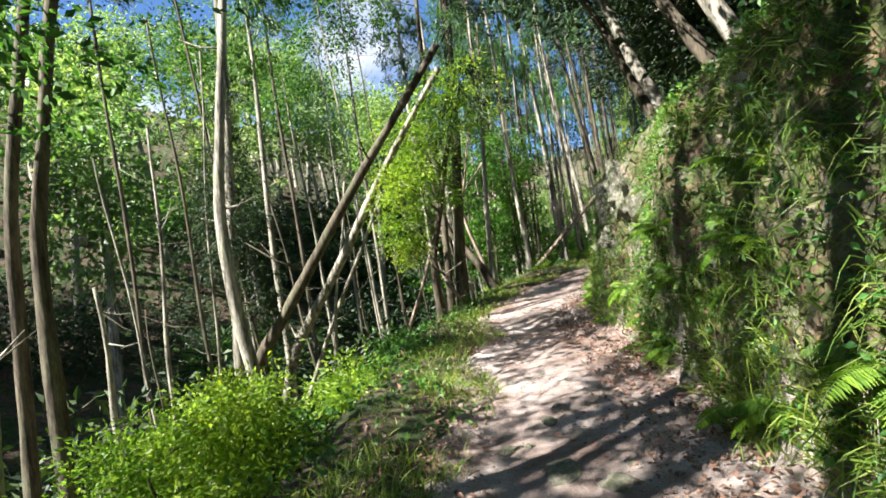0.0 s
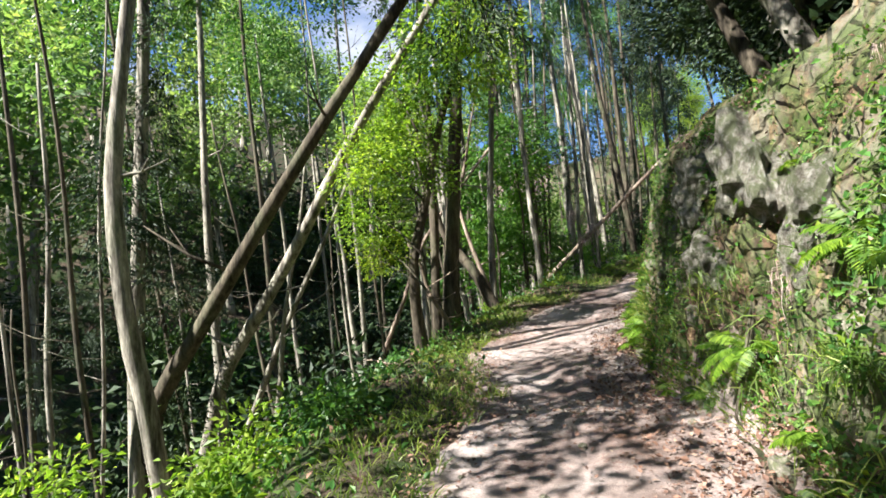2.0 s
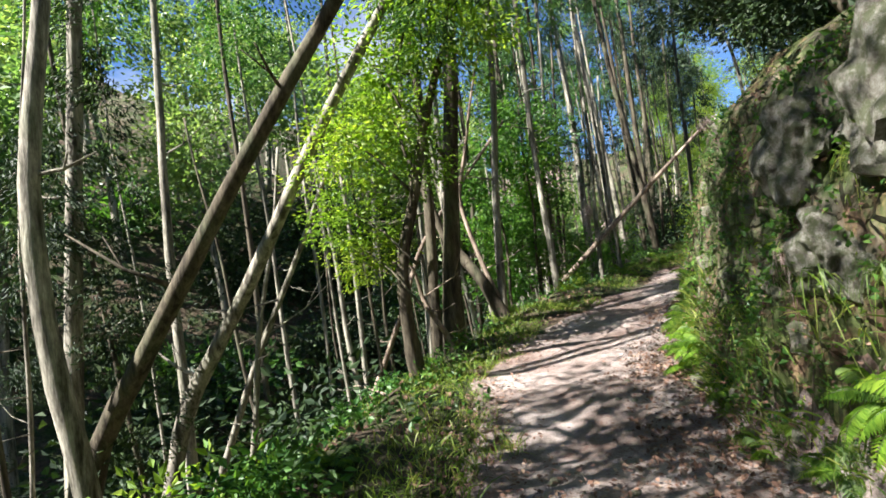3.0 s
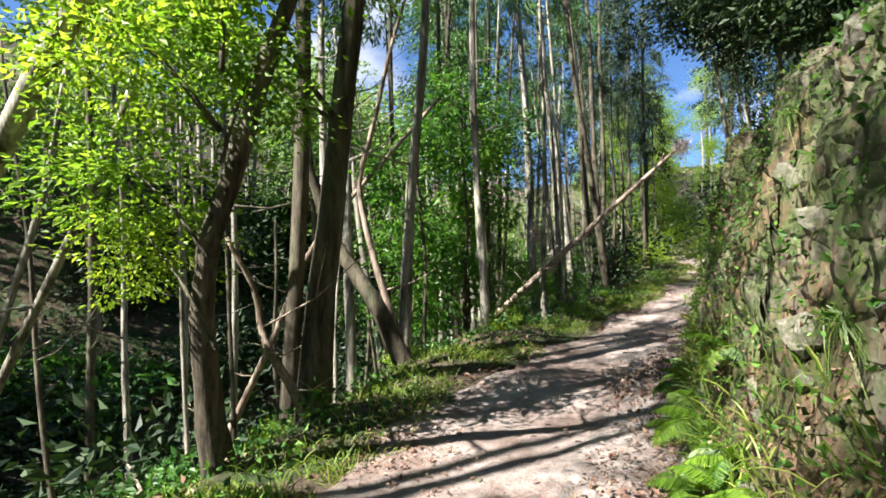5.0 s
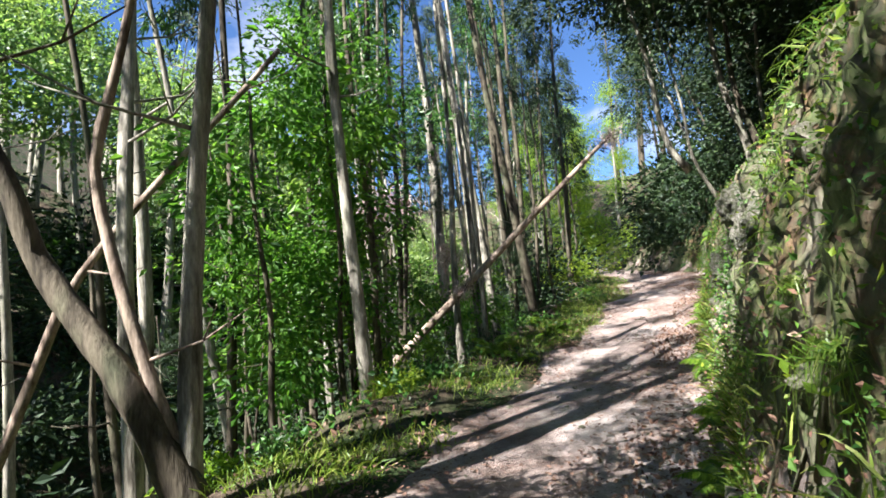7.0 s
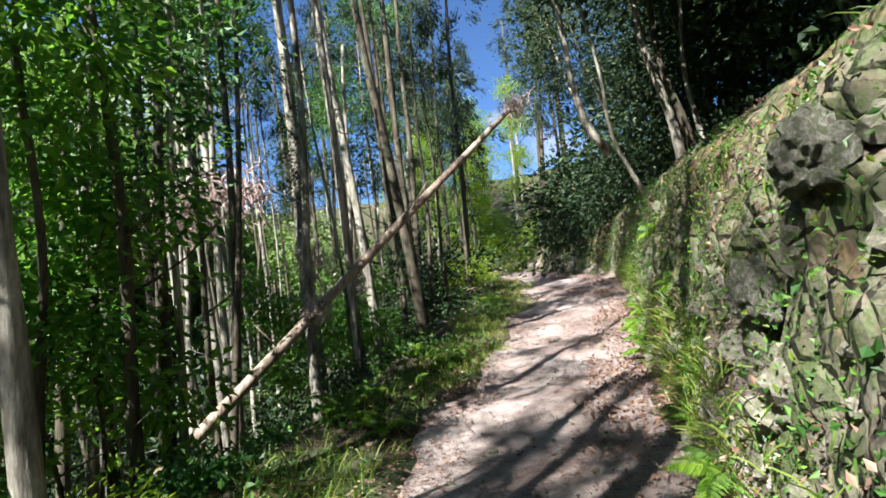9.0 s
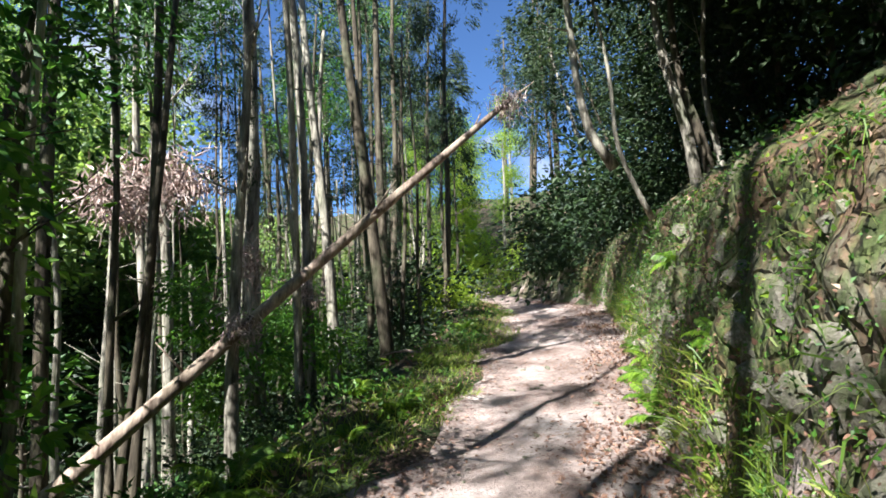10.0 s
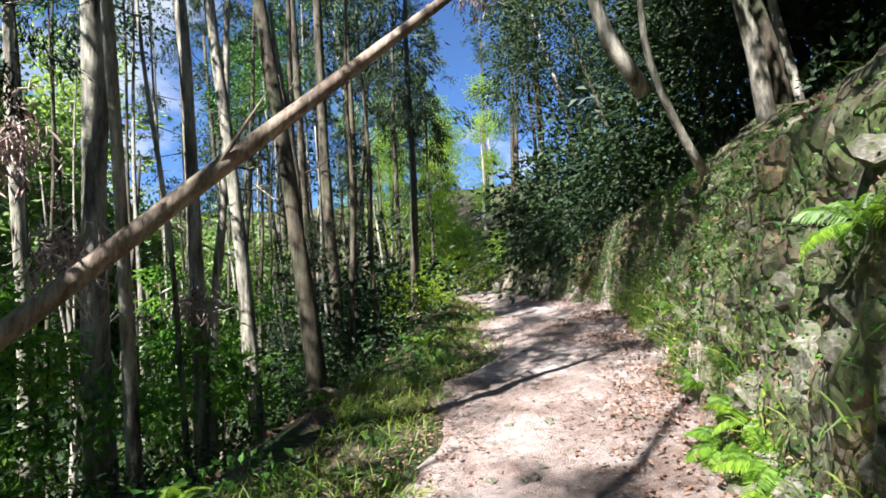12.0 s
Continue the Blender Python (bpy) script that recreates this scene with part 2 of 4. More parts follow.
def along(x, y):
    """Metres along the path and to its right, for arrays of places."""
    x, y = np.asarray(x, float), np.asarray(y, float)
    best = np.full(x.shape, 1e9)
    s, l = np.zeros(x.shape), np.zeros(x.shape)
    for i in range(len(SEG)):
        a, d = WAY[i, :2], (WAY[i + 1, :2] - WAY[i, :2]) / SEG[i]
        u = np.clip((x - a[0]) * d[0] + (y - a[1]) * d[1], 0, SEG[i])
        vx, vy = x - a[0] - u * d[0], y - a[1] - u * d[1]
        r = np.hypot(vx, vy)
        m = r < best
        best = np.where(m, r, best)
        s = np.where(m, ARC[i] + u, s)
        l = np.where(m, np.where(vx * d[1] - vy * d[0] > 0, r, -r), l)
    return s, l


def at(s, l):
    """The place s metres along the path and l metres to its right."""
    s = np.asarray(s, float)
    i = np.clip(np.searchsorted(ARC, s) - 1, 0, len(SEG) - 1)
    d = (WAY[i + 1, :2] - WAY[i, :2]) / SEG[i][..., None]
    p = WAY[i, :2] + d * (s - ARC[i])[..., None]
    return p[..., 0] + d[..., 1] * l, p[..., 1] - d[..., 0] * l


def waves(x, y, f, seed):
    """A smooth unevenness of about -1 to 1."""
    r = np.random.RandomState(seed)
    z = 0
    for k in range(7):
        a, ph, q = r.uniform(0, 6.28), r.uniform(0, 6.28), f * r.uniform(0.5, 2.0)
        z = z + np.sin((x * math.cos(a) + y * math.sin(a)) * q + ph)
    return z / 3.5


def bank_height(s):
    return np.interp(s, [-14, 0, 4, 8, 10, 13, 16, 20, 26, 34, 42, 60], [2.3, 2.3, 2.25, 2.1, 2.2, 2.0, 1.75, 1.75, 1.75, 1.3, 0.6, 0.4])


def land(x, y):
    """Height of the ground."""
    s, l = along(x, y)
    z, left, right = (np.interp(s, ARC, WAY[:, k]) for k in (2, 3, 4))
    inside = 0.04 * waves(x, y, 2.2, 1) + 0.10 * np.clip(l, -0.4, 1.5)
    u = np.maximum(left - l, 0)                    # valley side
    drop = 0.10 * np.minimum(u, 0.5) / 0.5 - 0.72 * np.clip(u - 1.0, 0, 6.5) - 0.10 * np.clip(u - 7.5, 0, 6) + 0.75 * np.clip(u - 13.0, 0, 40)
    v = np.maximum(l - right, 0)                   # bank side
    top = bank_height(s)
    rough = 0.12 * waves(x, y, 3.2, 2) + 0.05 * waves(x, y, 8.0, 3)
    v2 = np.maximum(v + rough * np.clip(v * 2, 0, 1), 0)
    rise = 0.28 * np.minimum(v2, 0.12) / 0.12 + (top - 0.28) * np.clip((v2 - 0.12) / 0.36, 0, 1) ** 0.85 + 0.75 * np.clip(v2 - 0.48, 0, 0.7) + 0.5 * np.clip(v2 - 1.18, 0, 2.7) + (0.55 + 0.4 * np.clip((36 - s) / 6, 0, 1)) * np.clip(v2 - 3.88, 0, 12)
    bumps = 0.10 * waves(x, y, 1.1, 4) * np.clip(u, 0, 1) + 0.05 * waves(x, y, 4.0, 5) * np.clip(u * 2, 0, 1)
    return z + inside + drop + rise + bumps


def face_v(v):
    """Metres in from the foot of the bank for v, a share of the way up: 0.3 the foot of the steep face, 0.92 its top."""
    return np.interp(v, [-5, 0, 0.3, 0.92, 20], [-5, 0, 0.13, 0.48, 19.56])


def land1(x, y):
    return float(land(np.array([x]), np.array([y]))[0])


# ---- mesh helpers ----
def mesh_of(name, verts, faces, mat, smooth=False):
    me = bpy.data.meshes.new(name)
    me.from_pydata(np.asarray(verts).tolist(), [], faces if isinstance(faces, list) else faces.tolist())
    me.materials.append(mat)
    if smooth:
        me.shade_smooth()
    me.update()
    return me


def part(name, me, parent=None, label="", m=None):
    ob = new(name, me)
    if m is not None:
        ob.matrix_world = m
    if parent is not None:
        ob.parent = parent
    return tagged(ob, label)


def joined(blocks):
    """Several (verts, faces) into one, faces all of one size."""
    vs, fs, n = [], [], 0
    for v, f in blocks:
        vs.append(v)
        fs += [tuple(i + n for i in q) for q in f]
        n += len(v)
    return np.vstack(vs), fs


def tube(points, radii, sides=9, wobble=0.08, seed=0):
    """A tapered, slightly uneven limb along points."""
    r = np.random.RandomState(seed)
    p = np.asarray(points, float)
    d = np.gradient(p, axis=0)
    d /= np.linalg.norm(d, axis=1)[:, None] + 1e-9
    ref = np.array([1.0, 0.13, 0.05]) if abs(d[:, 0]).mean() < 0.8 else np.array([0.1, 1.0, 0.05])
    a = np.cross(d, ref)
    a /= np.linalg.norm(a, axis=1)[:, None]
    b = np.cross(d, a)
    ang = np.linspace(0, 2 * math.pi, sides, endpoint=False)
    rad = np.asarray(radii)[:, None] * (1 + wobble * r.randn(len(p), sides))
    v = p[:, None, :] + rad[..., None] * (np.cos(ang)[None, :, None] * a[:, None, :] + np.sin(ang)[None, :, None] * b[:, None, :])
    v = v.reshape(-1, 3)
    f = []
    for i in range(len(p) - 1):
        for j in range(sides):
            k = (j + 1) % sides
            f.append((i * sides + j, i * sides + k, (i + 1) * sides + k, (i + 1) * sides + j))
    f.append(tuple(range(sides - 1, -1, -1)))
    f.append(tuple((len(p) - 1) * sides + j for j in range(sides)))
    return v, f


def unit(v):
    return v / (np.linalg.norm(v, axis=-1, keepdims=True) + 1e-9)


def leaves(c, way, size, width=0.5, fold=0.12, rng=None):
    """Folded leaves at c that point along way: two triangles each."""
    rng = rng or np.random.RandomState(0)
    n = len(c)
    way = unit(way)
    side = unit(np.cross(way, rng.randn(n, 3)))
    up = np.cross(side, way)
    size = np.broadcast_to(np.asarray(size, float), (n,))[:, None]
    mid = c + way * size * 0.45
    v = np.stack([c, mid + side * size * width * 0.5 + up * size * fold, c + way * size - up * size * fold, mid - side * size * width * 0.5 + up * size * fold], 1).reshape(-1, 3)
    k = np.arange(n)[:, None] * 4
    f = np.vstack([k + [0, 1, 2], k + [0, 2, 3]])
    return v, f


def blades(base, way, length, width, droop, rng):
    """Bending blades: five triangles each."""
    n = len(base)
    way = unit(way)
    side = unit(np.cross(way, rng.randn(n, 3)))
    rows = []
    length = np.broadcast_to(length, (n,))[:, None]
    for t, w in ((0, 0.8), (0.4, 1.0), (0.75, 0.65)):
        p = base + way * length * t + np.array([0, 0, -1.0]) * droop * length * t * t
        rows += [p - side * width * w * 0.5, p + side * width * w * 0.5]
    rows.append(base + way * length + np.array([0, 0, -1.0]) * droop * length)
    v = np.stack(rows, 1).reshape(-1, 3)
    k = np.arange(n)[:, None] * 7
    f = np.vstack([k + q for q in ([0, 1, 3], [0, 3, 2], [2, 3, 5], [2, 5, 4], [4, 5, 6])])
    return v, f


# ---- ground and path ----
def axis(marks):
    """Grid lines from (from, to, step) stretches."""
    out = [np.arange(a, b, st) for a, b, st in marks]
    return np.r_[tuple(out) + (marks[-1][1],)]


def build_ground():
    gx = axis([(-70, -16, 2.0), (-16, -5, 0.6), (-5, -0.5, 0.25), (-0.5, 13.5, 0.16), (13.5, 24, 0.5), (24, 80, 3.0)])
    gy = axis([(-40, -4, 1.5), (-4, 1, 0.4), (1, 27, 0.18), (27, 40, 0.5), (40, 110, 3.0)])
    X, Y = np.meshgrid(gx, gy)
    Z = land(X, Y)
    s, l = along(X, Y)
    right = np.interp(s, ARC, WAY[:, 4])
    left = np.interp(s, ARC, WAY[:, 3])
    face = np.clip((l - right - 1.0) * 2, 0, 1) * np.clip(3 - (l - right), 0, 1)
    X2 = X + face * (0.10 * waves(Z * 2.0, Y, 3.0, 11) + 0.05 * waves(Z * 2, X + Y, 9.0, 12))
    Z = Z - 0.05 * ((l > left + 0.1) & (l < right - 0.1))   # the path's own surface lies on this bed
    v = l - right
    Z = Z - 0.5 * np.clip((v - 0.02) / 0.1, 0, 1) * np.clip((1.25 - v) / 0.3, 0, 1) * (s > -2.7) * (s < 32.5)      # behind the bank's own face
    n, m = X.shape
    i = np.arange(n * m).reshape(n, m)
    f = np.stack([i[:-1, :-1], i[:-1, 1:], i[1:, 1:], i[1:, :-1]], -1).reshape(-1, 4)
    me = mesh_of("ground", np.stack([X2, Y, Z], -1).reshape(-1, 3), f, SOIL, True)
    tagged(part("ground", me), "dark forest soil with moss, an earth and rock bank and a wooded valley", "ground", kind="structure")


def build_path():
    s = np.arange(-8, 46, 0.09)
    k = np.linspace(0, 1, 34)
    S, K = np.meshgrid(s, k, indexing="ij")
    left, right = np.interp(S, ARC, WAY[:, 3]), np.interp(S, ARC, WAY[:, 4])
    wob = 0.20 * waves(S, S * 0.3, 1.4, 21) + 0.07 * waves(S, S * 0.2, 5.0, 22)
    L = left - 0.18 + wob + (right - left + 0.36) * K
    X, Y = at(S, L)
    Z = land(X, Y) + 0.012 - 0.09 * np.clip((0.09 - np.minimum(K, 1 - K)) / 0.09, 0, 1) + 0.012 * waves(X, Y, 9.0, 23) + 0.006 * waves(X, Y, 22.0, 24)
    n, m = X.shape
    i = np.arange(n * m).reshape(n, m)
    f = np.stack([i[:-1, :-1], i[:-1, 1:], i[1:, 1:], i[1:, :-1]], -1).reshape(-1, 4)
    me = mesh_of("path", np.stack([X, Y, Z], -1).reshape(-1, 3), f, DIRT, True)
    tagged(part("path", me), "trodden pale brown dirt path with trampled dry leaves", "path", kind="structure")


def build_bank():
    """The broken face of the bank: bulging stones, ledges and earth over the steep part."""
    s = np.arange(-3, 33, 0.075)
    v = np.r_[np.linspace(0.0, 0.1, 5), np.linspace(0.12, 0.56, 42), np.linspace(0.6, 1.5, 14)]
    S, V = np.meshgrid(s, v, indexing="ij")
    right = np.interp(S, ARC, WAY[:, 4])
    X, Y = at(S, right + V)
    Z = land(X, Y)
    P = np.stack([X, Y, Z], -1)
    n = np.cross(np.gradient(P, axis=1), np.gradient(P, axis=0))
    n = unit(n)
    n *= np.where((n[..., 2] < 0)[..., None], -1, 1)
    out = np.zeros(X.shape)
    for i in range(X.shape[0]):
        for j in range(X.shape[1]):
            q = Vector(P[i, j])
            w = q + 0.25 * Vector((noise.noise(q * 2.0), noise.noise(q * 2.0 + Vector((9, 0, 0))), noise.noise(q * 2.0 + Vector((0, 9, 0)))))
            d = noise.voronoi(Vector((w.x * 3.2, w.y * 3.2, w.z * 4.6)))[0]
            block = min((d[1] - d[0]) * 1.6, 1.0)
            out[i, j] = 0.075 * block * max(0.0, 0.6 + noise.noise(q * 0.9)) + 0.10 * noise.noise(q * 1.3) + 0.05 * noise.noise(q * 3.0) + 0.022 * noise.noise(q * 9.0) + 0.010 * noise.noise(q * 24.0)
    edge = np.clip(V / 0.25, 0, 1) * np.clip((1.5 - V) / 0.3, 0, 1)
    P = P + n * ((0.035 + out) * edge - 0.05 * (1 - edge))[..., None]
    a, b = X.shape
    i = np.arange(a * b).reshape(a, b)
    f = np.stack([i[:-1, :-1], i[:-1, 1:], i[1:, 1:], i[1:, :-1]], -1).reshape(-1, 4)
    tagged(part("bank_face", mesh_of("bank_face", P.reshape(-1, 3), f, BANK_FACE, True)), "steep bank of earth and pale mossy stones", "bank", kind="structure")


build_ground()
build_path()
build_bank()


# ---- foliage meshes, shared by many plants ----
def crown_mesh(name, mat, clumps, per, size, spread, leaf, seed, width=0.5, droop=0.3):
    """A crown: clumps of leaves strewn unevenly through an egg of the given half sizes, twigs left bare between."""
    r = np.random.RandomState(seed)
    c = unit(r.randn(clumps, 3)) * (r.rand(clumps, 1) ** 0.45)
    c = c * np.array(spread) * (0.75 + 0.5 * r.rand(clumps, 1))
    k = np.repeat(np.arange(clumps), per)
    off = r.randn(len(k), 3) * np.array([1, 1, 0.55]) * size * (0.6 + 0.8 * r.rand(clumps))[k][:, None]
    p = c[k] + off
    way = unit(off) + 0.6 * unit(p) + np.array([0, 0, -droop]) + 0.5 * r.randn(len(k), 3)
    v, f = leaves(p, way, leaf * (0.6 + 0.8 * r.rand(len(k))), width, 0.1, r)
    return mesh_of(name, v, f, mat)


def needle_mesh(name, mat, sprays, per, spread, seed, leaf=0.16):
    """A wispy evergreen crown: hanging sprays of narrow needles round a stem."""
    r = np.random.RandomState(seed)
    h = r.rand(sprays) * 2 - 1
    a = r.rand(sprays) * 6.283
    reach = (1.05 - np.abs(h + 0.2) * 0.7) * (0.35 + 0.65 * r.rand(sprays))
    tip = np.stack([np.cos(a) * reach * spread[0], np.sin(a) * reach * spread[1], h * spread[2] - 0.25 * reach * spread[0]], 1)
    k = np.repeat(np.arange(sprays), per)
    t = r.rand(len(k)) ** 0.6
    root = np.stack([np.zeros(sprays), np.zeros(sprays), h * spread[2] + 0.2], 1)
    p = root[k] + (tip - root)[k] * (0.35 + 0.65 * t)[:, None] + r.randn(len(k), 3) * 0.10
    way = unit((tip - root)[k]) + np.array([0, 0, -0.7]) + 0.6 * r.randn(len(k), 3)
    v, f = leaves(p, way, leaf * (0.6 + 0.9 * r.rand(len(k))), 0.22, 0.08, r)
    return mesh_of(name, v, f, mat)


CROWN_BROAD = [crown_mesh("crown", LEAF_BROAD, 55, 42, 0.22, (1.5, 1.5, 1.5), 0.12, 30 + i) for i in range(3)]
CROWN_BRIGHT = [crown_mesh("crown", LEAF_BRIGHT, 50, 34, 0.20, (1.1, 1.1, 1.1), 0.11, 40 + i) for i in range(2)]
CROWN_DARK = [crown_mesh("crown", LEAF_DARK_SHADED, 62, 30, 0.26, (1.9, 1.9, 1.4), 0.13, 50 + i) for i in range(3)]
CROWN_NEEDLE = [needle_mesh("crown", LEAF_NEEDLE, 40, 36, (1.25, 1.25, 2.0), 60 + i) for i in range(3)]
CROWN_HILL = [crown_mesh("crown", LEAF_HILL_HAZE, 90, 28, 0.30, (2.5, 2.5, 2.7), 0.22, 70 + i, 0.6) for i in range(4)]
CROWN_SAPLING = [crown_mesh("crown", LEAF_SAPLING, 18, 26, 0.12, (0.6, 0.6, 0.4), 0.10, 95 + i, 0.42, 0.5) for i in range(3)]
SHRUB = [crown_mesh("foliage", LEAF_BROAD, 26, 34, 0.13, (0.5, 0.5, 0.35), 0.10, 80 + i) for i in range(3)]
SHRUB_BRIGHT = [crown_mesh("foliage", LEAF_BRIGHT, 30, 36, 0.14, (0.65, 0.65, 0.42), 0.10, 85 + i, 0.45) for i in range(2)]
SHRUB_DARK = [crown_mesh("foliage", LEAF_DARK_SHADED, 44, 30, 0.28, (1.2, 1.2, 1.3), 0.14, 90 + i) for i in range(3)]
CROWN_EVER = [needle_mesh("crown", LEAF_DARK_SHADED, 26, 60, (1.35, 1.35, 2.1), 160 + i, 0.13) for i in range(3)]
# needle sprays in the shade-dark leaf, for their unlit sides
SPRAY = [needle_mesh("crown", LEAF_DARK_SHADED, 22, 60, (1.0, 1.0, 1.5), 66 + i, 0.11) for i in range(2)]
KIND = {"broad": CROWN_BROAD, "bright": CROWN_BRIGHT, "dark": CROWN_DARK, "needle": CROWN_NEEDLE, "evergreen": CROWN_EVER, "hill": CROWN_HILL, "sapling": CROWN_SAPLING}
count = [0]


def tree(via, r, height, crown="needle", crowns=2, bark=BARK_PALE, label="slender pale-barked tree on the valley slope", group="trees below the path",
         size=1.0, low=0.68, stubs=3, hang=0.0, sprays=2):
    """A tree whose stem runs through the places via, from the ground up to the given height above it."""
    count[0] += 1
    rng = np.random.RandomState(count[0] * 7 + 1)
    via = np.array(via, float)
    d = (via[1] - via[0]) / max(via[1][2] - via[0][2], 0.05)
    base = via[0].copy()
    for _ in range(6):
        base = via[0] + d * (land1(base[0], base[1]) - 0.12 - via[0][2])
    d = (via[-1] - via[-2]) / max(via[-1][2] - via[-2][2], 0.05)
    top = via[-1] + d * max(base[2] + height - via[-1][2], 0.4)
    knots = np.vstack([base] + [v for v in via if v[2] > base[2] + 0.25] + [top])
    q = np.r_[0, np.cumsum(np.linalg.norm(np.diff(knots, axis=0), axis=1))]
    n = 20
    t = np.linspace(0, 1, n)
    pts = np.stack([np.interp(t, q / q[-1], knots[:, k]) for k in range(3)], 1)
    pts[1:-1] = 0.2 * pts[:-2] + 0.6 * pts[1:-1] + 0.2 * pts[2:]
    pts[:, 0] += 0.05 * np.sin(t * 9 + count[0]) * np.sin(t * 3.14)
    pts[:, 1] += 0.05 * np.cos(t * 9 + count[0])
    rad = r * (1.0 - 0.62 * t) + 0.35 * r * np.exp(-t * 14)
    root = tagged(new("tree"), label, "tree", group)
    root.location = base
    rel = pts - base
    part("trunk", mesh_of("trunk", *tube(rel, rad, 10, 0.075, count[0]), bark, True), root)
    for j in range(stubs):
        k = rng.uniform(0.2, 0.95)
        o = np.array([np.interp(k, t, rel[:, i]) for i in range(3)])
        g = rng.uniform(0, 6.28)
        ln = rng.uniform(0.3, 1.4)
        w = np.array([math.cos(g), math.sin(g), rng.uniform(-0.1, 0.8)]) * ln
        mid = o + w * 0.5 + np.array([0, 0, -0.08 * ln])
        rr = max(r * 0.26 * (1.1 - 0.6 * k), 0.006)
        tw = mid + (w * 0.3 + np.array([w[1], -w[0], abs(w[2])]) * 0.35)
        part("branch", mesh_of("branch", *joined([tube([o, mid, o + w], [rr, rr * 0.7, rr * 0.25], 5, 0.08, j), tube([mid, tw], [rr * 0.5, rr * 0.2], 4, 0.05, j)]), bark, True), root)
    if hang:
        for j in range(sprays):
            k = rng.uniform(0.25, 0.6)
            o = np.array([np.interp(k, t, rel[:, i]) for i in range(3)]) + np.array([rng.normal(-0.2, 0.3), rng.normal(0.5, 0.25), 0])
            part("crown", SPRAY[j % 2], root, "hanging dark green needle spray", Matrix.LocRotScale(o, Euler((0, 0, rng.uniform(0, 6.28))), (hang, hang, hang * 0.75)))
    pool = KIND[crown] if crown else []
    for j in range(crowns if crown else 0):
        k = low + (1 - low) * (j + 0.9) / crowns
        o = np.array([np.interp(min(k, 1), t, rel[:, i]) for i in range(3)])
        o[:2] += rng.randn(2) * 0.35 * size
        sc = size * rng.uniform(0.8, 1.2)
        part("crown", pool[(count[0] + j) % len(pool)], root, "", Matrix.LocRotScale(o, Euler((rng.uniform(-0.2, 0.2), rng.uniform(-0.2, 0.2), rng.uniform(0, 6.28))), (sc, sc, sc)))
    return root


# the trees one passes, in the order of the walk
tree([(-4.1, 10.85, -0.88), (-4.25, 10.7, 1.0), (-4.3, 10.7, 2.5), (-4.0, 10.8, 5.0)], 0.14, 15, crowns=2, hang=0.9, sprays=3)
tree([(-4.6, 11.46, -0.64), (-4.42, 11.57, 2.5), (-4.25, 11.6, 5.2)], 0.13, 15, crowns=2, hang=0.9, sprays=4)
tree([(-4.15, 12.75, -1.7), (-3.8, 12.64, -0.5), (-1.55, 11.65, 2.5), (-0.4, 11.2, 4.0)], 0.15, 8.5, "needle", 1, size=0.75, low=0.94, label="pale leaning tree trunk over the valley slope")
tree([(-4.65, 11.45, -1.7), (-4.3, 11.33, -0.5), (-1.79, 10.52, 2.5), (-0.54, 10.11, 4.0)], 0.17, 9.0, "evergreen", 1, BARK_BROWN, size=0.7, low=0.9, hang=0.7, sprays=2, label="dark leaning tree with hanging needle sprays")
tree([(-3.21, 13.64, -0.5), (-1.47, 12.63, 2.5)], 0.085, 6.2, None, label="thin pale leaning dead trunk")
tree([(-3.0, 13.2, -0.9), (-2.4, 13.2, 2.2)], 0.06, 6.0, None, label="thin pale leaning dead trunk")
tree([(-4.15, 13.36, 0.77), (-4.11, 13.36, 3.78)], 0.09, 14, crowns=2)
# last bend and crown, above view, are placed to shade the path
tree([(-5.97, 8.0, -1.24), (-5.98, 8.0, 2.59), (-5.31, 8.0, 5.89), (-4.2, 8.1, 8.0)], 0.15, 12.8, "broad", 2, BARK_BROWN, low=0.87, size=0.62)
tree([(-6.51, 8.0, -1.16), (-6.38, 8.0, 3.07), (-5.64, 8.0, 5.94)], 0.13, 15, None, bark=BARK_BROWN)
BRIGHT = tree([(-0.2, 11.75, 0.05), (-0.24, 11.45, 1.0), (-0.22, 11.4, 1.5), (0.08, 11.5, 2.5), (0.41, 11.65, 3.5)], 0.1, 5.0, "bright", 1, BARK_BROWN, low=0.85, label="curved tree with bright young leaves at the path's edge")
for x, y, z, k in ((-0.35, 11.6, 3.9, 0.75), (-0.75, 11.3, 2.9, 0.65), (-0.2, 11.7, 3.3, 0.65), (-0.8, 11.6, 2.0, 0.6), (0.05, 11.6, 2.7, 0.55), (0.25, 11.4, 4.4, 0.75), (-0.7, 11.7, 1.5, 0.45)):
    part("crown", CROWN_BRIGHT[int(k * 100) % 2], BRIGHT, "", Matrix.LocRotScale((x - BRIGHT.location.x, y - BRIGHT.location.y, z - BRIGHT.location.z), Euler((0, 0, k * 40)), (k, k, k * 0.8)))
    bx, by, bz = 0.0 - BRIGHT.location.x, 11.1 - BRIGHT.location.y, z - 0.7 - BRIGHT.location.z
    part("branch", mesh_of("branch", *tube([(bx, by, bz), ((bx + x - BRIGHT.location.x) / 2, (by + y - BRIGHT.location.y) / 2, bz + 0.45), (x - BRIGHT.location.x, y - BRIGHT.location.y, bz + 0.75)], [0.022, 0.015, 0.006], 5, 0.08, 3), BARK_BROWN, True), BRIGHT)
tree([(0.28, 13.03, -0.22), (0.6, 13.01, 3.67)], 0.14, 13, "broad", 1, BARK_BROWN, low=0.8, label="stout brown-barked tree at the path's edge")
tree([(0.05, 13.25, 0.7), (0.13, 13.25, 3.77)], 0.09, 12, "needle", 1, BARK_BROWN, low=0.8)
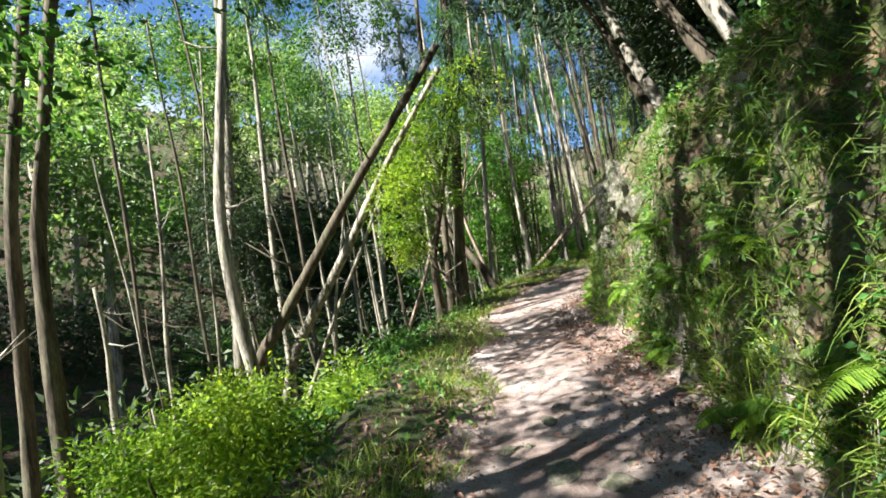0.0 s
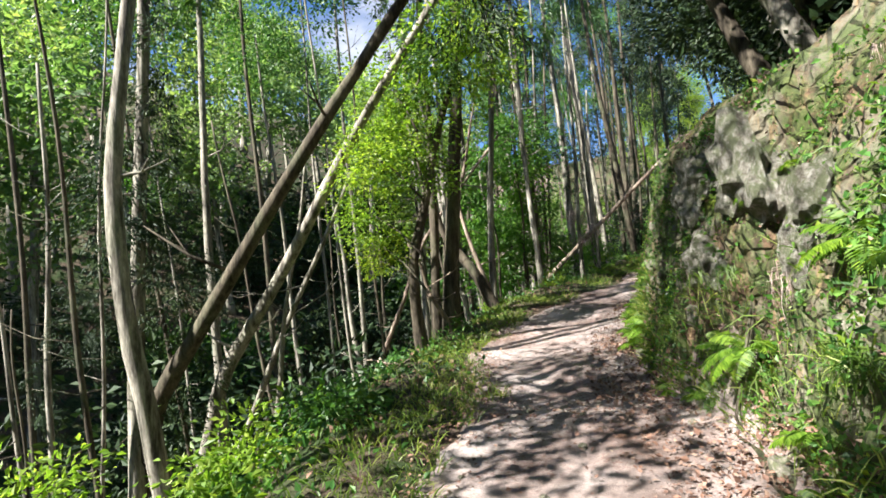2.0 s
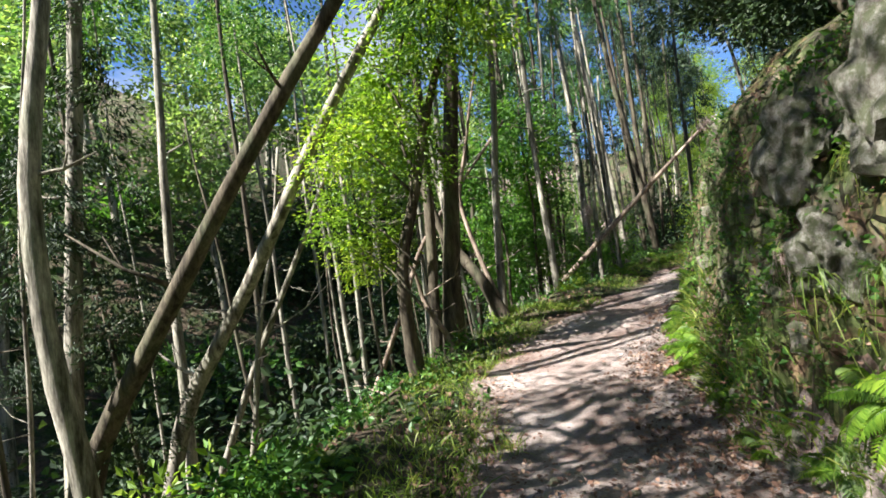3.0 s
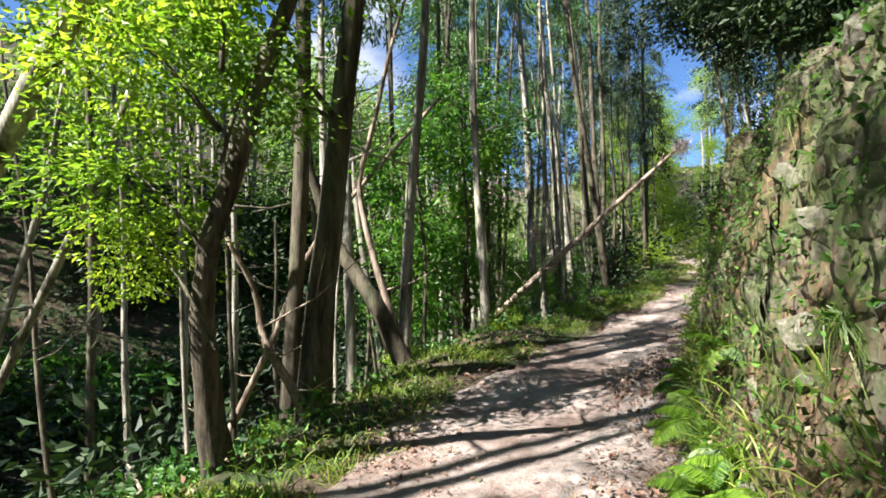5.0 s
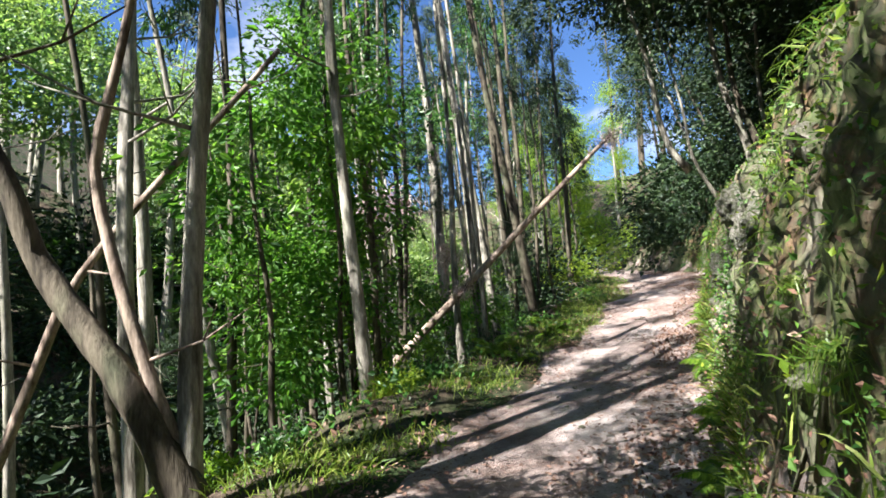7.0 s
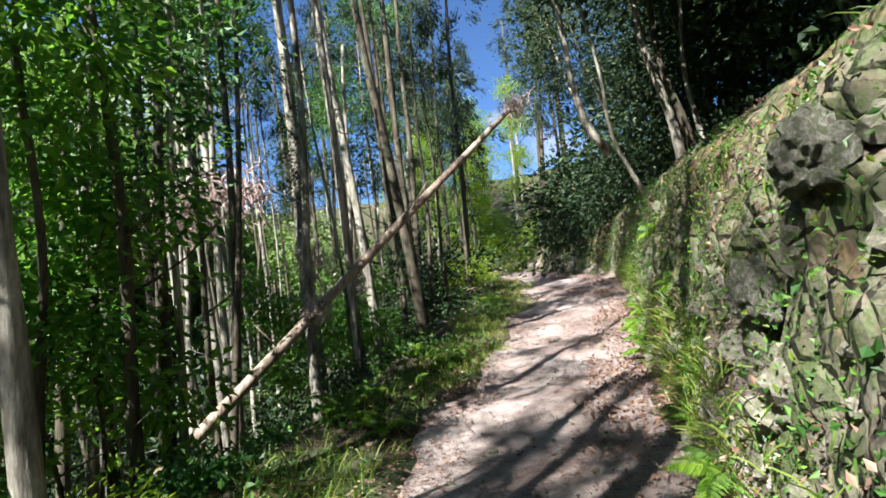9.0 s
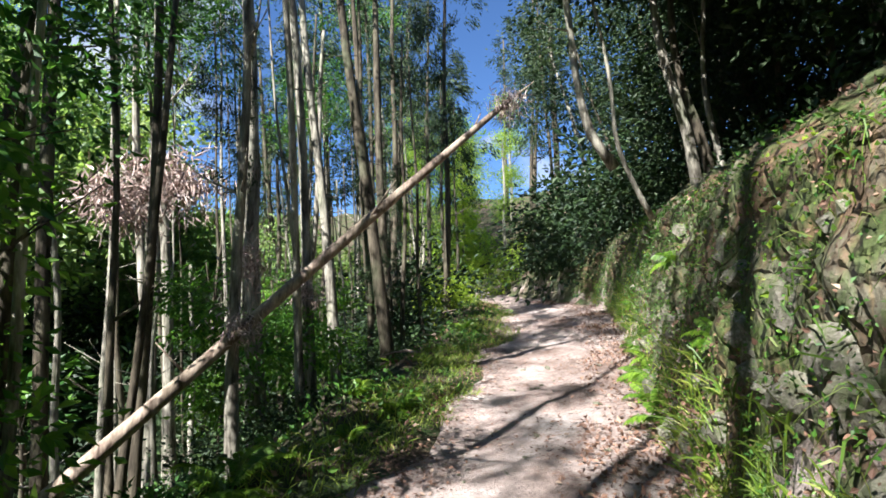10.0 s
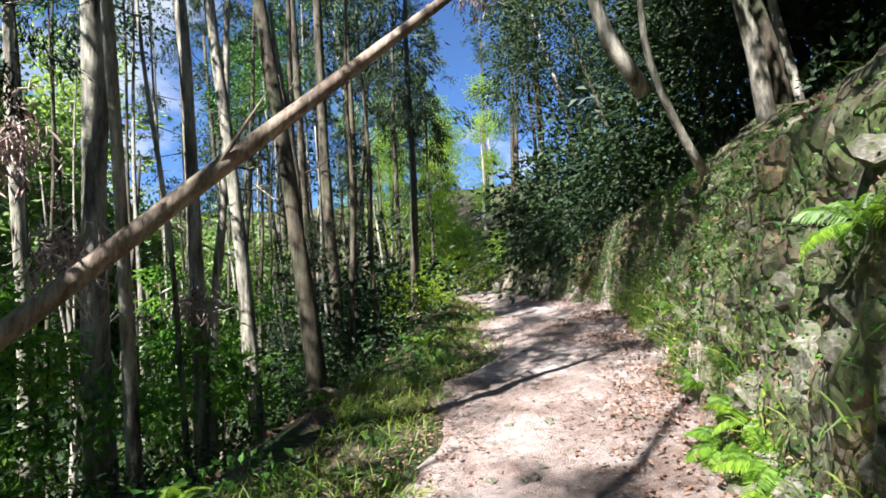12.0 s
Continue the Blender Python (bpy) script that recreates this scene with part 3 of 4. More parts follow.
tree([(0.35, 12.6, -0.2), (-0.1, 12.5, 0.95)], 0.05, 1.7, None, bark=BARK_DEAD, label="splintered brown stump shoot beside a stout tree", stubs=4)
tree([(1.28, 14.2, 0.0), (0.8, 14.27, 1.08), (0.21, 14.35, 1.84), (-0.03, 14.39, 2.66)], 0.12, 3.2, None, bark=BARK_BROWN, label="dark forked dead tree leaning out over the valley")
tree([(1.2, 14.25, 0.3), (0.89, 14.25, 1.4), (0.58, 14.3, 2.44), (0.9, 14.3, 3.6)], 0.05, 5.0, None, bark=BARK_DEAD, label="crooked pale dead stem beside a dark forked tree")
tree([(1.25, 14.26, 0.99), (1.36, 14.25, 3.38)], 0.075, 9, None)
tree([(-0.41, 18.91, -0.42), (-0.44, 18.91, 2.96)], 0.12, 13, crowns=2)
tree([(6.1, 23.48, -0.66), (5.73, 23.65, 6.0)], 0.10, 15, crowns=2)
tree([(6.9, 24.66, -0.79), (6.25, 24.96, 6.27)], 0.11, 15, crowns=2)
tree([(7.42, 23.31, 0.32), (6.65, 23.67, 6.97)], 0.11, 15, crowns=2, bark=BARK_BROWN)
tree([(8.79, 27.19, -0.09), (8.44, 27.35, 8.37)], 0.13, 16, crowns=2, bark=BARK_BROWN)
tree([(8.45, 27.4, -0.09), (7.9, 27.5, 8.37)], 0.10, 16, crowns=2, bark=BARK_BROWN)
tree([(5.11, 22.84, -0.58), (4.8, 22.98, 6.14)], 0.14, 15, crowns=2)
tree([(3.84, 26.53, -1.85), (3.39, 26.74, 5.84)], 0.13, 15, crowns=2)
tree([(3.5, 25.9, -1.85), (3.0, 26.1, 5.84)], 0.11, 15, crowns=2)
# grouped stems on the bank's edge
for a, b, r in (((10.72, 19.31, 3.42), (10.25, 19.31, 4.86), 0.08), ((10.95, 19.31, 3.61), (10.55, 19.31, 4.8), 0.07), ((11.3, 19.4, 3.8), (11.2, 19.4, 4.73), 0.05), ((9.86, 19.55, 2.94), (9.06, 19.6, 3.91), 0.06), ((9.96, 19.5, 2.94), (9.44, 19.55, 3.91), 0.035)):
    up = tuple(b[k] + 0.45 * (b[k] - a[k]) for k in (0, 1)) + (b[2] + 1.7,)
    tree([a, b, up], r, 5.0, "dark", 2, BARK_BROWN if r == 0.07 else BARK_PALE, "mossy leaning stem on the bank's edge", "trees on the bank", low=0.78, size=0.9)
# the fallen trunk that leans across the stand
LOG = tagged(new("fallen_trunk"), "bare dead trunk fallen aslant among standing trees", "dead tree")
lp = np.array([(2.1, 19.98, -0.87), (3.2, 19.94, 0.13), (4.2, 19.9, 1.04), (6.0, 19.82, 2.68), (7.85, 19.74, 4.33)])
LOG.location = lp[0]
part("trunk", mesh_of("trunk", *tube(lp - lp[0], [0.085, 0.078, 0.07, 0.058, 0.034], 10, 0.07, 5), BARK_DEAD, True), LOG)
for k, (dx, dy, dz) in ((0.66, (0.3, -0.2, 0.5)), (0.9, (0.3, 0.3, 0.4)), (0.97, (0.4, 0.1, 0.1)), (0.98, (0.35, -0.2, 0.3)), (0.35, (-0.3, 0, 0.35))):
    o = (lp[-1] - lp[0]) * k
    part("branch", mesh_of("branch", *tube([o, o + np.array([dx, dy, dz]) * 0.6, o + np.array([dx, dy, dz])], [0.018, 0.012, 0.005], 5, 0.05, 2), BARK_DEAD, True), LOG)

rng = np.random.RandomState(5)


def clear_of(x, y, spots, gap):
    return all((x - a) ** 2 + (y - b) ** 2 > gap * gap for a, b in spots)


# the stand of slender trees on the valley slope
spots = [(-3.2, 9), (-2.4, 9.8), (-0.1, 10.9), (0.4, 12.5), (1.3, 14.2), (6, 23.9), (6.7, 23.8)]
made = 0
while made < 105:
    s, l = rng.uniform(8, 44), -rng.uniform(2.4, 10.5)
    if s < 13 and l > -6.5:
        continue
    x, y = (float(v) for v in at(s, l))
    if not clear_of(x, y, spots, 0.5):
        continue
    spots.append((x, y))
    made += 1
    z = land1(x, y)
    thin = rng.uniform(0.035, 0.095)
    bare = made % 3 < 2
    tree([(x, y, z), (x + rng.normal(-0.15, 0.2), y + rng.normal(0, 0.2), z + 4)], thin, rng.uniform(5, 10) if bare else rng.uniform(11, 17),
         None if bare else ["needle", "needle", "broad", "evergreen", "needle", "evergreen"][made % 6], 1, [BARK_PALE, BARK_BROWN][made % 2], low=0.75, stubs=5, hang=0.55 * (made % 3 == 0))
# leafy saplings between the trunks
for q in range(11):
    s, l = rng.uniform(15.2, 17.2), -rng.uniform(3.0, 4.6)
    if q > 4:
        s, l = rng.uniform(22, 34), l - 1.0
    x, y = (float(v) for v in at(s, l))
    z = land1(x, y)
    tree([(x, y, z), (x + rng.normal(0, 0.15), y, z + 1.5)], 0.022, rng.uniform(1.8, 4.2), "sapling", 3, BARK_BROWN, "leafy green sapling between the trunks", "saplings", size=1.1, low=0.35, stubs=1)

# trees on top of the bank lean out over the path
made = 0
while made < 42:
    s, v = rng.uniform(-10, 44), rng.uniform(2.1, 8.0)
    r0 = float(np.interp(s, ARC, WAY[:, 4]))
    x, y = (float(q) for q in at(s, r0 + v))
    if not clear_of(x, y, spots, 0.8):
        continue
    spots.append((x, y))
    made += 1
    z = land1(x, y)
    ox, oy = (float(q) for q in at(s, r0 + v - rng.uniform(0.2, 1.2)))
    # near-black leaf colour holds the shade of this canopy
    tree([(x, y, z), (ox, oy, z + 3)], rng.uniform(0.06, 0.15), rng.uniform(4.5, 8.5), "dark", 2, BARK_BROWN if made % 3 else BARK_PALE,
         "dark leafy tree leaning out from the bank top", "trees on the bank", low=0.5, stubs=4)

# a second row of trees farther up the bank, shade put into their dark leaves
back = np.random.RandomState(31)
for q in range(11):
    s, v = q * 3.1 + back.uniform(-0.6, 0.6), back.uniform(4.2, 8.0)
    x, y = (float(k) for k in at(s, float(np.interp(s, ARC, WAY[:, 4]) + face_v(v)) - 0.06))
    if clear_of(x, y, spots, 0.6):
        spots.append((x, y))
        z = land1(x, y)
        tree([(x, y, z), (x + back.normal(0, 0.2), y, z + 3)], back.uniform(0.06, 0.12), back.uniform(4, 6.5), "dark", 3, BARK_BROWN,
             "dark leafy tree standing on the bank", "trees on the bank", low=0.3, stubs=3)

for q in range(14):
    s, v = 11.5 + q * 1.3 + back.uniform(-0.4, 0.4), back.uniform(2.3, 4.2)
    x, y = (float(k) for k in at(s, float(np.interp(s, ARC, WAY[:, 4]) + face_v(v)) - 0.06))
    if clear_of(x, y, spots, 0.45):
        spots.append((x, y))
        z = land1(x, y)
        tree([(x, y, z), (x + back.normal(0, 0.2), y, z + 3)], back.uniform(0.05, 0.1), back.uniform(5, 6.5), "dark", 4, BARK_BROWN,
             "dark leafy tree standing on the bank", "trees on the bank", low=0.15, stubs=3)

# the wooded hillside across the valley
made = 0
while made < 44:
    s, l = rng.uniform(2, 58), -rng.uniform(16, 33)
    x, y = (float(q) for q in at(s, l))
    if not clear_of(x, y, spots, 2.3):
        continue
    spots.append((x, y))
    made += 1
    z = land1(x, y)
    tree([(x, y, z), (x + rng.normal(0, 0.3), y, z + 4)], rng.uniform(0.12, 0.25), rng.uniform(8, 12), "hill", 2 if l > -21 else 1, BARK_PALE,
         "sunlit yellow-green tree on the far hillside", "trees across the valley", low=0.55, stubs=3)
# tall unseen trees added behind the start, whose shade falls on the path
for x, y, h in ((-5.5, -3.5, 13), (-7.5, -1.5, 12), (-4.0, -6.0, 14), (-9.0, -5.0, 13), (-6.5, -7.5, 15), (-7.6, -0.4, 12), (-7.2, 1.6, 11.5), (-5.0, 0.5, 12), (-4.9, 5.2, 10.5)):
    z = land1(x, y)
    tree([(x, y, z), (x, y, z + 4)], 0.13, h, "broad", 2, BARK_PALE, "tall unseen leafy tree added behind the start for shade", "trees behind", size=1.15, low=0.6)
for x, y, r, h in ((-2.6, 2.0, 0.13, 14), (-4.0, 0.3, 0.15, 15), (-1.9, 0.5, 0.12, 13), (-3.0, -0.4, 0.14, 15), (-2.2, -1.8, 0.12, 14)):
    z = land1(x, y)
    tree([(x, y, z), (x, y, z + 4)], r, h, "needle", 1, BARK_PALE, "tall unseen bare-stemmed tree added behind the start for shade", "trees behind", low=0.85, stubs=4)
# dark trees over the first stretch of the bank
for s, v, lean in ((1.5, 1.5, 0.5), (3.2, 1.3, 0.7), (4.6, 1.6, 0.6), (5.8, 1.3, 0.9), (7.2, 1.5, 0.8), (8.6, 1.4, 0.7), (10.0, 1.5, 0.8), (6.6, 2.6, 0.6), (3.8, 2.8, 0.5)):
    r0 = float(np.interp(s, ARC, WAY[:, 4]))
    (x, y), (ox, oy) = ((float(q) for q in at(s, r0 + v)), (float(q) for q in at(s + 0.3, r0 + v - lean)))
    z = land1(x, y)
    tree([(x, y, z), (ox, oy, z + 2)], 0.09, 5.2, "dark", 2, BARK_PALE if s in (5.8, 8.6) else BARK_BROWN, "dark leafy tree leaning out from the bank top", "trees on the bank", low=0.45, size=0.8, stubs=5)
# leaning bank trees added so their crowns, above view, shade the bank
for a, b, c in (((3.4, -1.6), (1.2, -0.6, 5.5), (-0.9, 0.2, 8.0)), ((3.6, -0.6), (1.0, 0.3, 5.6), (-1.5, 0.5, 8.2)),
                ((5.0, 6.6), (2.0, 7.2, 6.4), (-1.5, 7.7, 8.6)), ((9.6, 14.6), (7.4, 15.0, 6.6), (6.1, 15.2, 7.9))):
    z = land1(*a)
    tree([(a[0], a[1], z), b, c], 0.12, c[2] - z + 0.6, "dark", 3, BARK_BROWN, "dark leaning tree added to shade the bank", "trees on the bank", low=0.72, size=0.6 if a[0] > 9 else 0.6 if a[0] > 4 else 0.98, stubs=4)
# one more unseen tree, its crown set towards the sun to shade the bank
tree([(-4.6, 4.9, land1(-4.6, 4.9)), (-4.3, 5.2, 4.5), (-3.0, 6.1, 7.8)], 0.11, 8.6 - land1(-4.6, 4.9), "broad", 3, BARK_PALE, "tall unseen leaning tree added to shade the bank", "trees behind", low=0.8, size=0.85, stubs=3)
# dark evergreens ahead, against the sky
for q in range(18):
    s, l = rng.uniform(34, 62), rng.uniform(-9, 9)
    l += 2.5 if l > 0 else -2.5
    x, y = (float(v) for v in at(s, l))
    z = land1(x, y)
    tree([(x, y, z), (x + rng.normal(0, 0.3), y, z + 5)], rng.uniform(0.1, 0.18), rng.uniform(11, 19), "evergreen" if q % 3 else "dark", 2, BARK_BROWN, "tall dark evergreen against the sky", "evergreens ahead", size=1.3, low=0.4, stubs=5)
for x, y, h in ((11.2, 28.8, 12), (13.2, 34.8, 15), (19.3, 36, 14), (21.0, 38.5, 16), (12.5, 42, 17), (10.4, 31.2, 15), (18.6, 33.0, 12), (16.0, 37.6, 10), (14.6, 36.2, 11)):
    z = land1(x, y)
    tree([(x, y, z), (x + rng.normal(0, 0.2), y, z + 5)], rng.uniform(0.08, 0.14), h, "evergreen", 3, BARK_BROWN, "tall dark evergreen against the sky", "evergreens ahead", size=1.2, low=0.42, stubs=6)
# trees beyond the bend; young-leaf green stands in for the sun on them
for x, y, h in ((20.6, 46.0, 8), (23.0, 44.5, 8), (22.4, 49.5, 10), (19.6, 51.5, 10), (25.5, 47.5, 10), (18.0, 56.0, 11), (24.0, 55.0, 12), (21.0, 58.0, 12)):
    z = land1(x, y)
    tree([(x, y, z), (x, y, z + 3)], 0.12, h, "bright", 3, BARK_PALE, "sunlit yellow-green tree beyond the bend", "sunlit trees ahead", low=0.2, stubs=2)
for x, y, h in ((19.4, 43.6, 7), (21.6, 48.2, 9), (18.4, 47.6, 9), (17.6, 51.0, 11), (20.2, 53.0, 11)):
    z = land1(x, y)
    tree([(x, y, z), (x, y, z + 3)], 0.12, h, "bright", 4, BARK_PALE, "sunlit yellow-green tree beyond the bend", "sunlit trees ahead", low=0.1, size=1.3, stubs=2)
# slender trees added to the stand so that they stripe the path with shade
for x, y, h in ((2.9, 18.8, 12), (1.9, 19.4, 13), (0.9, 17.8, 12), (3.6, 21.0, 13)):
    z = land1(x, y)
    tree([(x, y, z), (x + 0.05, y, z + 4)], 0.065, h, "needle", 2, BARK_BROWN, size=0.8, low=0.6, stubs=5)
# a leafy tree close to the valley edge
tree([(2.5, 18.3, -0.8), (2.45, 18.2, 2.6)], 0.06, 5.8, "broad", 2, BARK_BROWN, "leafy tree with dark green leaves on the slope", low=0.62, size=0.7)
# bright bushes on slender stems below the start of the walk
for x, y, h in ((-3.3, 7.0, 1.5), (-2.8, 6.3, 1.3), (-3.9, 6.2, 1.6), (-2.4, 5.2, 0.9), (-3.2, 5.4, 1.2), (-2.0, 4.6, 0.6), (-2.7, 4.4, 0.8), (-4.4, 7.2, 1.8)):
    z = land1(x, y)
    tree([(x, y, z), (x + 0.05, y, z + 0.5)], 0.025, h, "bright", 2, BARK_BROWN, "bright green leafy bush below the verge", "bushes below the verge", size=0.55, low=0.45, stubs=2)
tree([(2.35, 17.0, -0.6), (2.3, 17.0, 2.0)], 0.04, 4.8, "sapling", 5, BARK_BROWN, "leafy young tree with broad green leaves", "saplings", size=1.25, low=0.55, stubs=3)
tree([(1.6, 16.2, -0.8), (1.5, 16.2, 2.0)], 0.04, 4.2, "sapling", 3, BARK_BROWN, "leafy young tree with broad green leaves", "saplings", size=1.1, low=0.55, stubs=3)
# undergrowth of the valley beyond the stand
for q in range(22):
    s, l = rng.uniform(32, 62), -rng.uniform(7, 16)
    x, y = (float(v) for v in at(s, l))
    z = land1(x, y)
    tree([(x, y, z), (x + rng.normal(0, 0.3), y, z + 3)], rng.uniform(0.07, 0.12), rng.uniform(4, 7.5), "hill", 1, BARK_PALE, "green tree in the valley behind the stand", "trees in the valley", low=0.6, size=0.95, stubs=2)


# ---- undergrowth ----
def scatter(n, s0, s1, side, near_edge, far_edge, rng):
    """Places beside the path: side -1 the valley, +1 the bank, 0 on it; distances from that edge."""
    s = rng.uniform(s0, s1, n)
    k = rng.uniform(near_edge, far_edge, n)
    if side < 0:
        k = k + 0.28 * waves(s, s * 0.4, 1.2, 77) + 0.12 * waves(s, s * 0.4, 4.0, 78)
    if side > 0:
        k = face_v(k)
    left, right = np.interp(s, ARC, WAY[:, 3]), np.interp(s, ARC, WAY[:, 4])
    l = left - k if side < 0 else right + k if side > 0 else left + (right - left) * k
    x, y = at(s, l)
    z = land(x, y)
    if side > 0:                                    # clear of the stones of the face
        x, y = at(s, l - 0.09 * np.clip((k - 0.06) * 10, 0, 1) * np.clip((0.9 - k) * 3, 0, 1))
    return s, x, y, z


def grass_stuff(name, n, s0, s1, side, a, b, length, seed, label, patch=0.0, lean=0.5, droop=0.45, mat=GRASS):
    r = np.random.RandomState(seed)
    s, x, y, z = scatter(n, s0, s1, side, a, b, r)
    keep = waves(x, y, 1.7, seed) + 0.6 * r.randn(n) > patch
    p = np.stack([x, y, z - 0.02], 1)[keep]
    way = np.stack([r.randn(len(p)) * lean, r.randn(len(p)) * lean, np.ones(len(p))], 1)
    way[:, 0] -= side * 0.3 if side > 0 else 0
    v, f = blades(p, way, length * (0.5 + r.rand(len(p))), 0.0085, droop, r)
    tagged(part(name, mesh_of(name, v, f, mat)), label, "grass", kind="stuff")


grass_stuff("verge_grass", 22000, 1.0, 24, -1, -0.12, 0.75, 0.20, 101, "fresh green grass along the path's valley edge", -0.1)
grass_stuff("verge_grass", 5000, 24, 42, -1, -0.1, 0.9, 0.26, 102, "fresh green grass along the path's valley edge", -0.1)
grass_stuff("slope_grass", 8000, 0, 26, -1, 0.7, 4.0, 0.28, 103, "thin grass on the shaded valley slope", 0.1)
grass_stuff("bank_foot_grass", 15000, 1, 30, 1, 0.0, 0.42, 0.20, 104, "grass along the foot of the bank", 0.15)
grass_stuff("bank_face_grass", 5000, 1, 17, 1, 0.35, 1.3, 0.18, 105, "hanging grass on the earth bank", 0.45, 0.9, 0.9)
grass_stuff("bank_face_grass", 1800, 17, 30, 1, 0.35, 1.3, 0.16, 107, "thin hanging grass on the stony bank", 0.45, 0.9, 0.9)
grass_stuff("bank_top_grass", 7000, 1, 34, 1, 1.2, 5.0, 0.25, 106, "dark grass on top of the bank", 0.1)


def leaf_stuff(name, n, s0, s1, side, a, b, size, seed, mat, label, patch, lift=0.05, category="undergrowth"):
    """Low creeping leaves close to the ground."""
    r = np.random.RandomState(seed)
    s, x, y, z = scatter(n, s0, s1, side, a, b, r)
    keep = waves(x, y, 2.1, seed) + waves(x + z * 1.3, y, 5.0, seed + 1) * 0.5 + 0.4 * r.randn(n) > patch
    x, y, z = x[keep], y[keep], z[keep]
    p = np.stack([x + r.randn(len(x)) * 0.03, y + r.randn(len(x)) * 0.03, z + r.rand(len(x)) * lift], 1)
    way = r.randn(len(x), 3) + np.array([0, 0, 0.35])
    way[:, 0] -= 0.5 if side > 0 else 0
    v, f = leaves(p, way, size * (0.5 + r.rand(len(x))), 0.6, 0.1, r)
    tagged(part(name, mesh_of(name, v, f, mat)), label, category, kind="stuff")


leaf_stuff("bank_creeper", 8000, 4, 11, 1, 0.1, 1.25, 0.042, 111, LEAF_BROAD, "green creeper over the earth bank", 0.1, 0.08)
leaf_stuff("bank_creeper", 13000, 11, 32, 1, 0.1, 1.25, 0.036, 118, LEAF_BROAD, "green creeper over the earth bank", 0.3, 0.08)
leaf_stuff("bank_creeper", 5000, 0, 30, 1, 0.1, 1.0, 0.036, 112, LEAF_BRIGHT, "bright small-leaved creeper on the bank", 0.5, 0.10)
leaf_stuff("bank_moss", 22000, 3, 26, 1, 0.2, 1.0, 0.020, 141, LEAF_BROAD, "small green moss and leaves over the bank face", 0.0, 0.03)
leaf_stuff("bank_moss", 9000, 3, 26, 1, 0.1, 1.0, 0.022, 142, GRASS, "small yellow-green plants over the bank face", 0.25, 0.04)
leaf_stuff("bank_moss", 7000, 3, 26, 1, 0.25, 1.0, 0.024, 143, LITTER, "withered brown leaves clinging to the bank face", 0.35, 0.03)
leaf_stuff("bank_creeper", 6000, -1, 6, 1, 0.05, 1.2, 0.045, 131, LEAF_BROAD, "thick green creeper over the earth bank", -0.1, 0.16)
grass_stuff("bank_face_grass", 10000, -1, 7, 1, 0.1, 1.0, 0.26, 132, "long grass hanging on the earth bank", 0.0, 0.9, 0.9)
leaf_stuff("bank_top_litter", 16000, 0, 34, 1, 1.0, 4.0, 0.042, 133, LITTER, "dry brown leaves and twigs on the bank top", -0.1, 0.04)
# bank-top growth in the leaf colour darkened for shade
leaf_stuff("bank_top_growth", 22000, -4, 40, 1, 1.6, 8.0, 0.09, 113, LEAF_DARK_SHADED, "dark leafy growth on top of the bank", -0.2, 0.45)
leaf_stuff("slope_growth", 12000, -2, 18, -1, 0.55, 7.5, 0.07, 114, LEAF_BROAD, "low leafy growth on the valley slope", 0.15, 0.25)
# past 18 m the same growth, its leaf colour darkened for slope shade
leaf_stuff("slope_growth", 12000, 18, 40, -1, 0.9, 7.5, 0.07, 119, LEAF_DARK_SHADED, "low growth on the valley slope, leaf colour darkened for shade", 0.15, 0.25)
leaf_stuff("verge_growth", 12000, 0, 30, -1, 0.0, 1.5, 0.055, 115, LEAF_BROAD, "small green plants along the verge", 0.45, 0.2)
leaf_stuff("bank_litter", 3500, 0, 30, 1, 0.05, 0.5, 0.032, 116, LITTER, "dry brown leaves caught on the bank", 0.35, 0.05)
leaf_stuff("path_edge_litter", 12000, -1, 28, 1, -0.6, 0.3, 0.042, 134, LITTER, "drift of dry red-brown leaves along the foot of the bank", 0.0, 0.05)
leaf_stuff("slope_litter", 14000, 0, 34, -1, 0.0, 5.0, 0.06, 117, LITTER, "dry brown leaves on the valley slope", 0.0, 0.03)


def path_litter():
    r = np.random.RandomState(121)
    n = 70000
    s, x, y, z = scatter(n, -4, 36, 0, -0.1, 1.12, r)
    _, l = along(x, y)
    left, right = np.interp(s, ARC, WAY[:, 3]), np.interp(s, ARC, WAY[:, 4])
    k = (l - left) / (right - left)
    heap = np.clip(np.where(k > 0.4, (k - 0.4) * 1.9, (0.4 - k) * 1.8), 0, 1) ** 1.4 + 0.30 * waves(x, y, 1.5, 122) + 0.2 * waves(x, y, 4.0, 123)
    keep = r.rand(n) < np.clip(heap, 0.04, 1)
    x, y, z = x[keep], y[keep], z[keep]
    n = len(x)
    a, g = r.uniform(0, 6.28, n), r.randn(n, 2) * 0.25
    size = 0.038 * (0.35 + 1.0 * r.rand(n))
    way = np.stack([np.cos(a), np.sin(a), g[:, 0]], 1)
    side = np.stack([-np.sin(a), np.cos(a), g[:, 1]], 1)
    c = np.stack([x, y, z + 0.028 + 0.012 * r.rand(n)], 1)
    mid = c + way * size[:, None] * 0.5
    up = np.array([0, 0, 1.0]) * size[:, None] * 0.12
    v = np.stack([c, mid + side * size[:, None] * 0.3 + up, c + way * size[:, None], mid - side * size[:, None] * 0.3 + up], 1).reshape(-1, 3)
    q = np.arange(n)[:, None] * 4
    tagged(part("leaf_litter", mesh_of("leaf_litter", v, np.vstack([q + [0, 1, 2], q + [0, 2, 3]]), LITTER)), "dry reddish-brown leaves trodden into the path", "leaf litter", kind="stuff")


path_litter()


